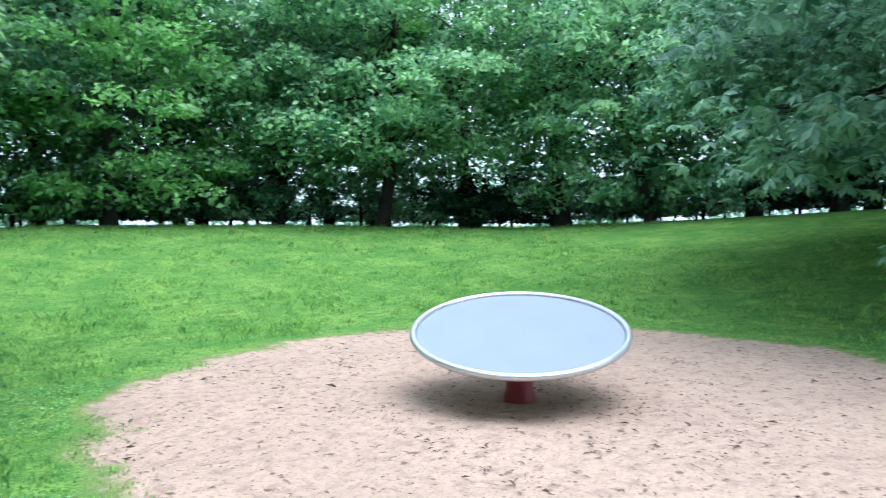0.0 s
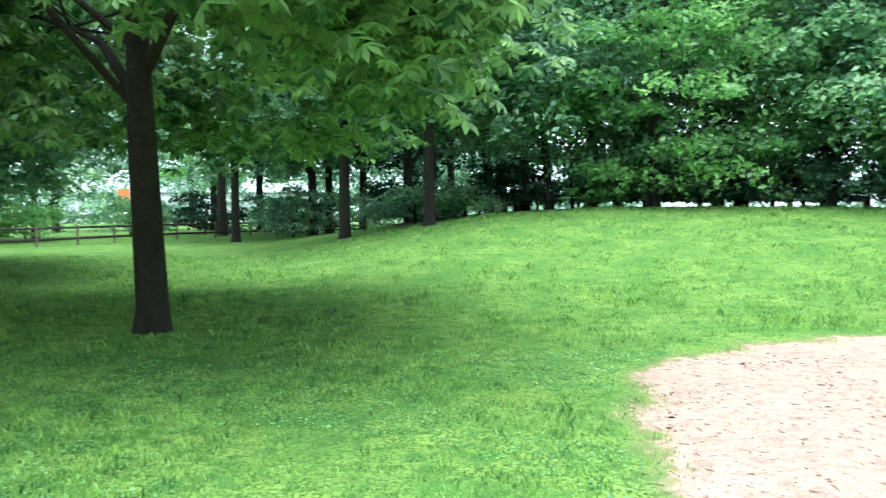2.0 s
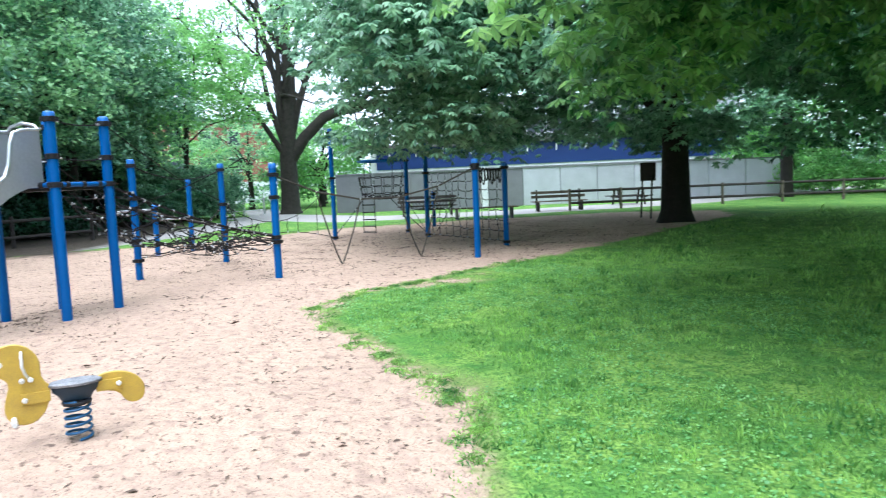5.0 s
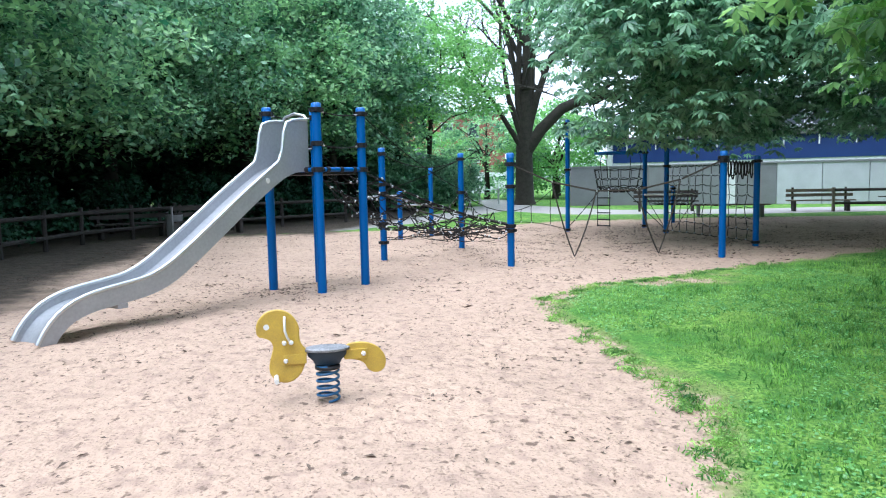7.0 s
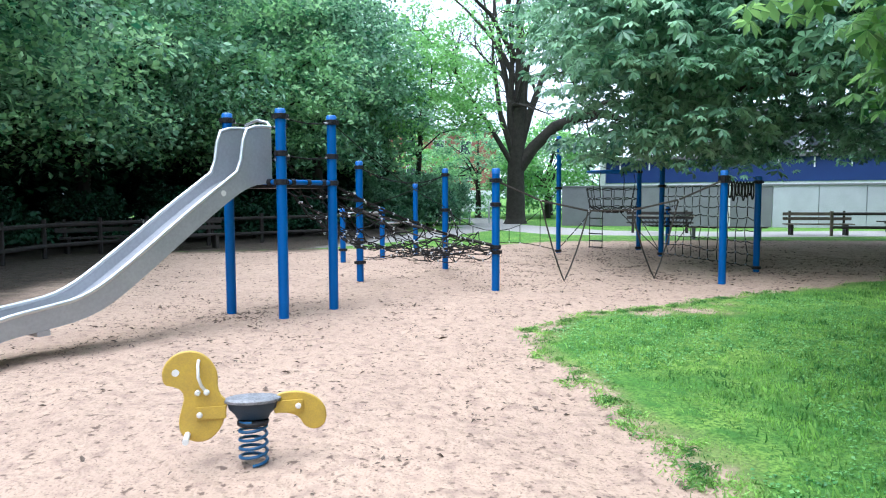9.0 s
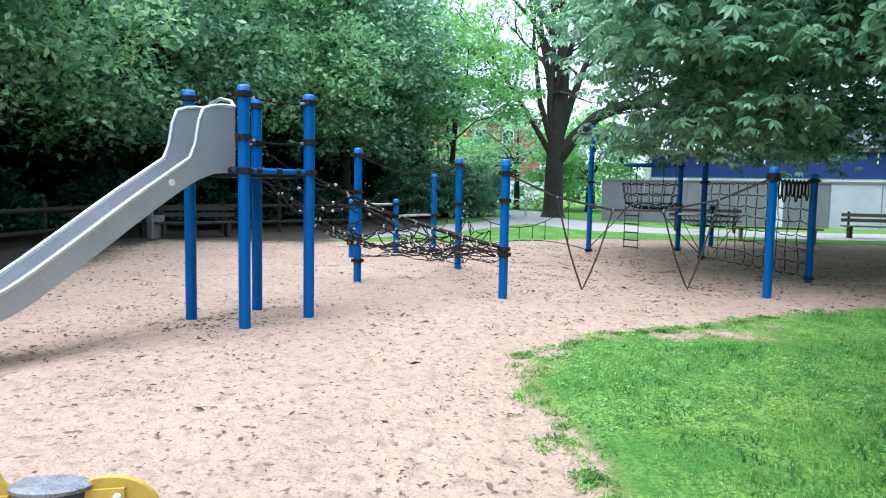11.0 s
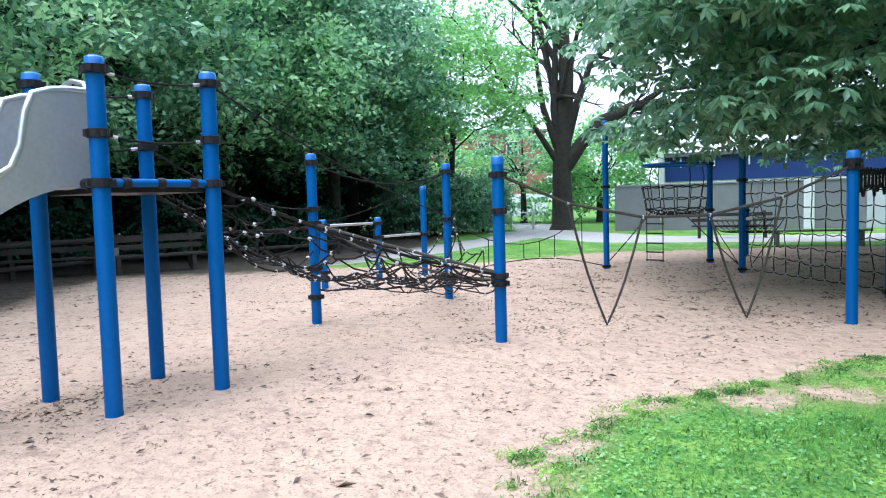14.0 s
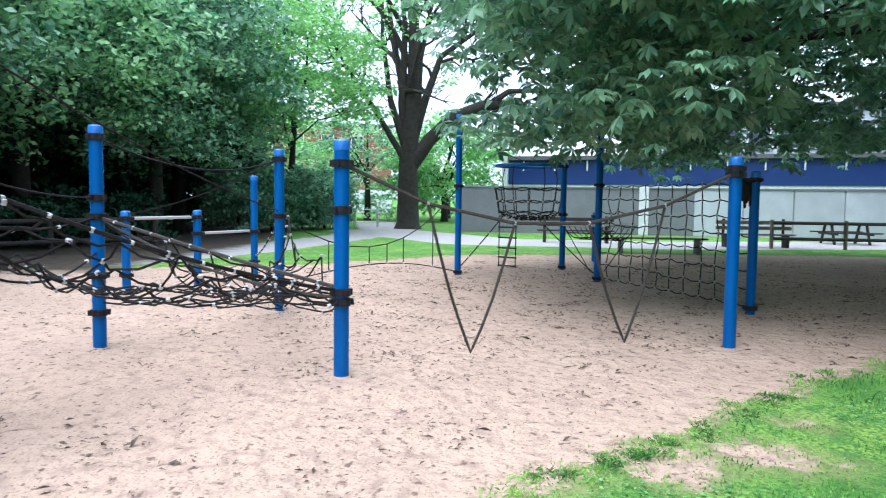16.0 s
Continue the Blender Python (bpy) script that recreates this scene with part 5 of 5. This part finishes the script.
car(-9.5, 97, 4, CARRED, "bright red hatchback parked on the street")
car(-10.4, 101, 2, CARWHITE, "white delivery van parked on the street", True)
car(-3.5, 99, 3, CARGREY, "dark grey car parked on the street")
car(-16.5, 98, 3, CARGREY, "dark grey car parked on the street")
car(-24, 98, 3, CARWHITE, "white car parked on the street")
car(-42, 97, 3, CARWHITE, "white car parked on the street")
car(-50, 98, 3, CARWHITE, "white car parked on the street")
car(-57, 98, 3, CARRED, "red car parked on the street")


def street_lamp(x, y, h):
    t = thing("street_lamp", (x, y, 0), "tall pale grey street lamp column", "street lamp")
    part("column", Shape().tube([(0, 0, 0), (0, 0, h * 0.4), (0, 0, h)], [0.35, 0.28, 0.16], 12), WFRAME, t)
    part("head", Shape().box((0.5, 0, h), (1.3, 0.3, 0.14), None, 0.05), GALV, t)


street_lamp(-49.2, 94.9, 8.6)


def sign_post(x, y, z, label):
    t = thing("sign_post", (x, y, ground_z(x, y)), label, "sign")
    part("post", Shape().tube([(0, 0, 0), (0, 0, z)], 0.04, 8), GALV, t)
    part("panel", Shape().box((0, 0, z - 0.35), (0.5, 0.05, 0.7), Matrix.Rotation(radians(-45), 3, "Z"), 0.01), CARRED, t)


sign_post(*polar(41.5, 42), 2.4, "red and white street sign beyond the trees")
t = thing("site_hoarding", (-44, 97, 0), "orange sheeting upright by the street", "hoarding")
part("sheet", Shape().box((0, 0, 2.4), (1.6, 0.12, 4.4), None, 0.02), ORANGE, t)
part("base", Shape().box((0, 0, 0.12), (1.9, 0.5, 0.24), None, 0.03), CONCRETE, t)


def far_woods():
    """Pale distant foliage beyond the street, as one mass."""
    rng = np.random.default_rng(77)
    n = 420
    az = np.radians(rng.uniform(-25, 128, n))
    r = rng.uniform(62, 88, n)
    r = np.where(az > np.radians(97), rng.uniform(106, 118, n), r)
    cl = np.stack([r * np.cos(az), r * np.sin(az), rng.uniform(0.5, 7.5, n), rng.uniform(1.5, 3.2, n)], -1)
    c, nr = crown_points(rng, cl, 90, 2.0)
    ob = leaves("far_woods", c, nr, rng.uniform(0.4, 0.8, len(c)), rng, SIMPLE, SIMPLE_F, CHESTNUT, None, 1.0)
    tagged(ob, "hazy green distant woods beyond the street", "woods", kind="stuff")


far_woods()
for i, (x, y) in enumerate([(-9, 41), (-5.5, 43.5), (-17, 50), (-11.5, 52), (-21, 47.5), (-2, 40), (-26, 62), (-15, 64)]):
    tree("bush", x, y, "loose green bush beyond the rail fence", 0.06, 0.5, (0, 0, 1.5, 2.8, 2.4, 1.5), 870 + i, clumps=44, per=60, leaf=0.24, mat_leaf=(CHESTNUT, LIME, SHADEDLEAF)[i % 3], limbs=5, clump_r=(0.4, 1.0), inner=0.3, tilt=0.9, twigs=False, category="shrub", flat_low=0.95)


# ---- debris, grass ----
def scatter_debris():
    rng = np.random.default_rng(21)
    # real litter, with extra dark chips standing in for shadowed dents
    n = 9000
    x, y = rng.uniform(-23, 9, n), rng.uniform(-3.5, 18, n)
    # litter gathers in footprints and hollows, most under the far nets and beside the tower
    m = 1500
    cx = np.concatenate([rng.uniform(-23, 9, m), rng.uniform(-22, -13, 700), rng.normal(-11.2, 1.0, 90)])
    cy = np.concatenate([rng.uniform(-3.5, 18, m), rng.uniform(4, 15, 700), rng.normal(0.7, 0.7, 90)])
    per = rng.integers(4, 22, len(cx))
    kx, ky = np.repeat(cx, per), np.repeat(cy, per)
    x, y = np.concatenate([x, kx + rng.normal(0, 0.10, len(kx))]), np.concatenate([y, ky + rng.normal(0, 0.14, len(kx))])
    ok = sand_depth(x, y) > 0.12
    x, y = x[ok], y[ok]
    c = np.stack([x, y, np.full(len(x), 0.008)], -1)
    sz = np.exp(rng.normal(-4.05, 0.42, len(x)))
    ob = leaves("bark_chips", c, np.tile([0, 0, 1.0], (len(x), 1)), sz, rng, SIMPLE * np.array([0.9, 1.8, 3.0]), SIMPLE_F, DEBRIS, None, 0.22)
    tagged(ob, "scattered dark bark chips and leaf litter on sand", "debris", kind="stuff")


scatter_debris()

BLADE_S = np.array([(-0.07, 0, 0), (0.07, 0, 0), (0.10, 0.10, 0.62), (0.02, 0.32, 1.0)])
BLADE_F = np.array([(0, 1, 2), (0, 2, 3)])


def scatter_grass():
    """Short uneven blades on the lawn, thickest where the walk passes."""
    rng = np.random.default_rng(31)

    def area(n, x0, x1, y0, y1, lo, hi, name):
        # tufts of a few blades each, with a height of their own
        m = n // 9
        tx, ty = rng.uniform(x0, x1, m), rng.uniform(y0, y1, m)
        th = rng.uniform(lo, hi, m) * np.exp(rng.normal(0, 0.35, m)) * (1 + 0.4 * np.sin(tx * 1.7) * np.sin(ty * 1.3))
        k = rng.integers(0, m, n)
        loose = rng.uniform(0, 1, n) < 0.3
        x = np.where(loose, rng.uniform(x0, x1, n), tx[k] + rng.normal(0, 1.1, n) * hi)
        y = np.where(loose, rng.uniform(y0, y1, n), ty[k] + rng.normal(0, 1.1, n) * hi)
        h = np.where(loose, lo, th[k]) * rng.uniform(0.7, 1.2, n)
        sd = sand_depth(x, y) + 0.22 * np.sin(x * 2.3 + 1.7 * np.sin(y * 1.9)) * np.sin(y * 2.7 + x * 0.8)
        patch = np.sin(x * 3.1 + np.sin(y * 2.2)) * np.sin(y * 3.7 + np.sin(x * 1.7))
        ok = (sd + rng.normal(0, 0.10, n) + 0.12 * patch < -0.02) & (np.hypot(x + 4.155, y - 10.5) > 0.3)
        x, y, h = x[ok], y[ok], (h * np.clip(-sd / 0.5, 0.4, 1))[ok]
        nn = len(x)
        a = rng.uniform(0, 2 * np.pi, nn)
        s = np.repeat(BLADE_S[None], nn, 0) * h[:, None, None]
        s[..., 0] *= ((0.05 + 0.5 * lo) / h)[:, None] * rng.uniform(0.7, 1.4, nn)[:, None]
        ca, sa = np.cos(a)[:, None], np.sin(a)[:, None]
        lean = rng.uniform(0.3, 2.0, nn)[:, None]
        vx = s[..., 0] * ca - s[..., 1] * lean * sa
        vy = s[..., 0] * sa + s[..., 1] * lean * ca
        z0 = land(x, y) + 0.02
        verts = np.stack([vx + x[:, None], vy + y[:, None], s[..., 2] + z0[:, None]], -1)
        me = bpy.data.meshes.new(name)
        fill(me, verts.reshape(-1, 3), (BLADE_F[None] + (np.arange(nn) * 4)[:, None, None]).reshape(-1, 3))
        me.materials.append(BLADE)
        tagged(new(name, me), "short uneven green lawn grass", "grass", kind="stuff")

    area(230000, -12.5, 3.0, 2.0, 8.5, 0.020, 0.044, "grass")
    area(130000, -14.0, 16.0, 8.5, 15.0, 0.03, 0.065, "grass")
    area(90000, -16.0, 22.0, 15.0, 26.0, 0.04, 0.08, "grass")
    area(40000, 8.0, 20.0, 2.0, 8.5, 0.03, 0.065, "grass")
    k = 160
    i = rng.integers(0, 8, k)
    line = np.array([SAND[-1]] + SAND[:9])
    u = rng.uniform(0, 1, k)[:, None]
    mid = line[i] * (1 - u) + line[i + 1] * u + rng.normal(0, 0.09, (k, 2))
    per = rng.integers(25, 90, k)
    c = np.repeat(mid, per, 0) + rng.normal(0, 0.045, (per.sum(), 2))
    c = np.concatenate([c, rng.uniform(0.01, 0.035, (len(c), 1))], 1)
    ob = leaves("turf_tufts", c, np.tile([0, 0, 0.6], (len(c), 1)), rng.uniform(0.025, 0.06, len(c)), rng, SIMPLE * np.array([0.35, 1, 1]), SIMPLE_F, BLADE, None, 0.7)
    tagged(ob, "ragged tufts of turf along the sand's edge", "grass", kind="stuff")
    n = 55000
    x, y = rng.uniform(-11, 3, n), rng.uniform(2.0, 9.0, n)
    ok = (sand_depth(x, y) < -0.15) & (np.sin(x * 1.1 + np.sin(y)) * np.sin(y * 1.6 + np.sin(x * 0.9)) > -0.25)
    x, y = x[ok], y[ok]
    c = np.stack([x, y, rng.uniform(0.035, 0.06, len(x))], -1)
    ob = leaves("clover", c, np.tile([0, 0, 1.0], (len(x), 1)), rng.uniform(0.014, 0.030, len(x)), rng, SIMPLE * np.array([1.6, 1, 1]), SIMPLE_F, CLOVER, None, 0.3)
    tagged(ob, "small clover leaves among the grass", "grass", kind="stuff")


scatter_grass()
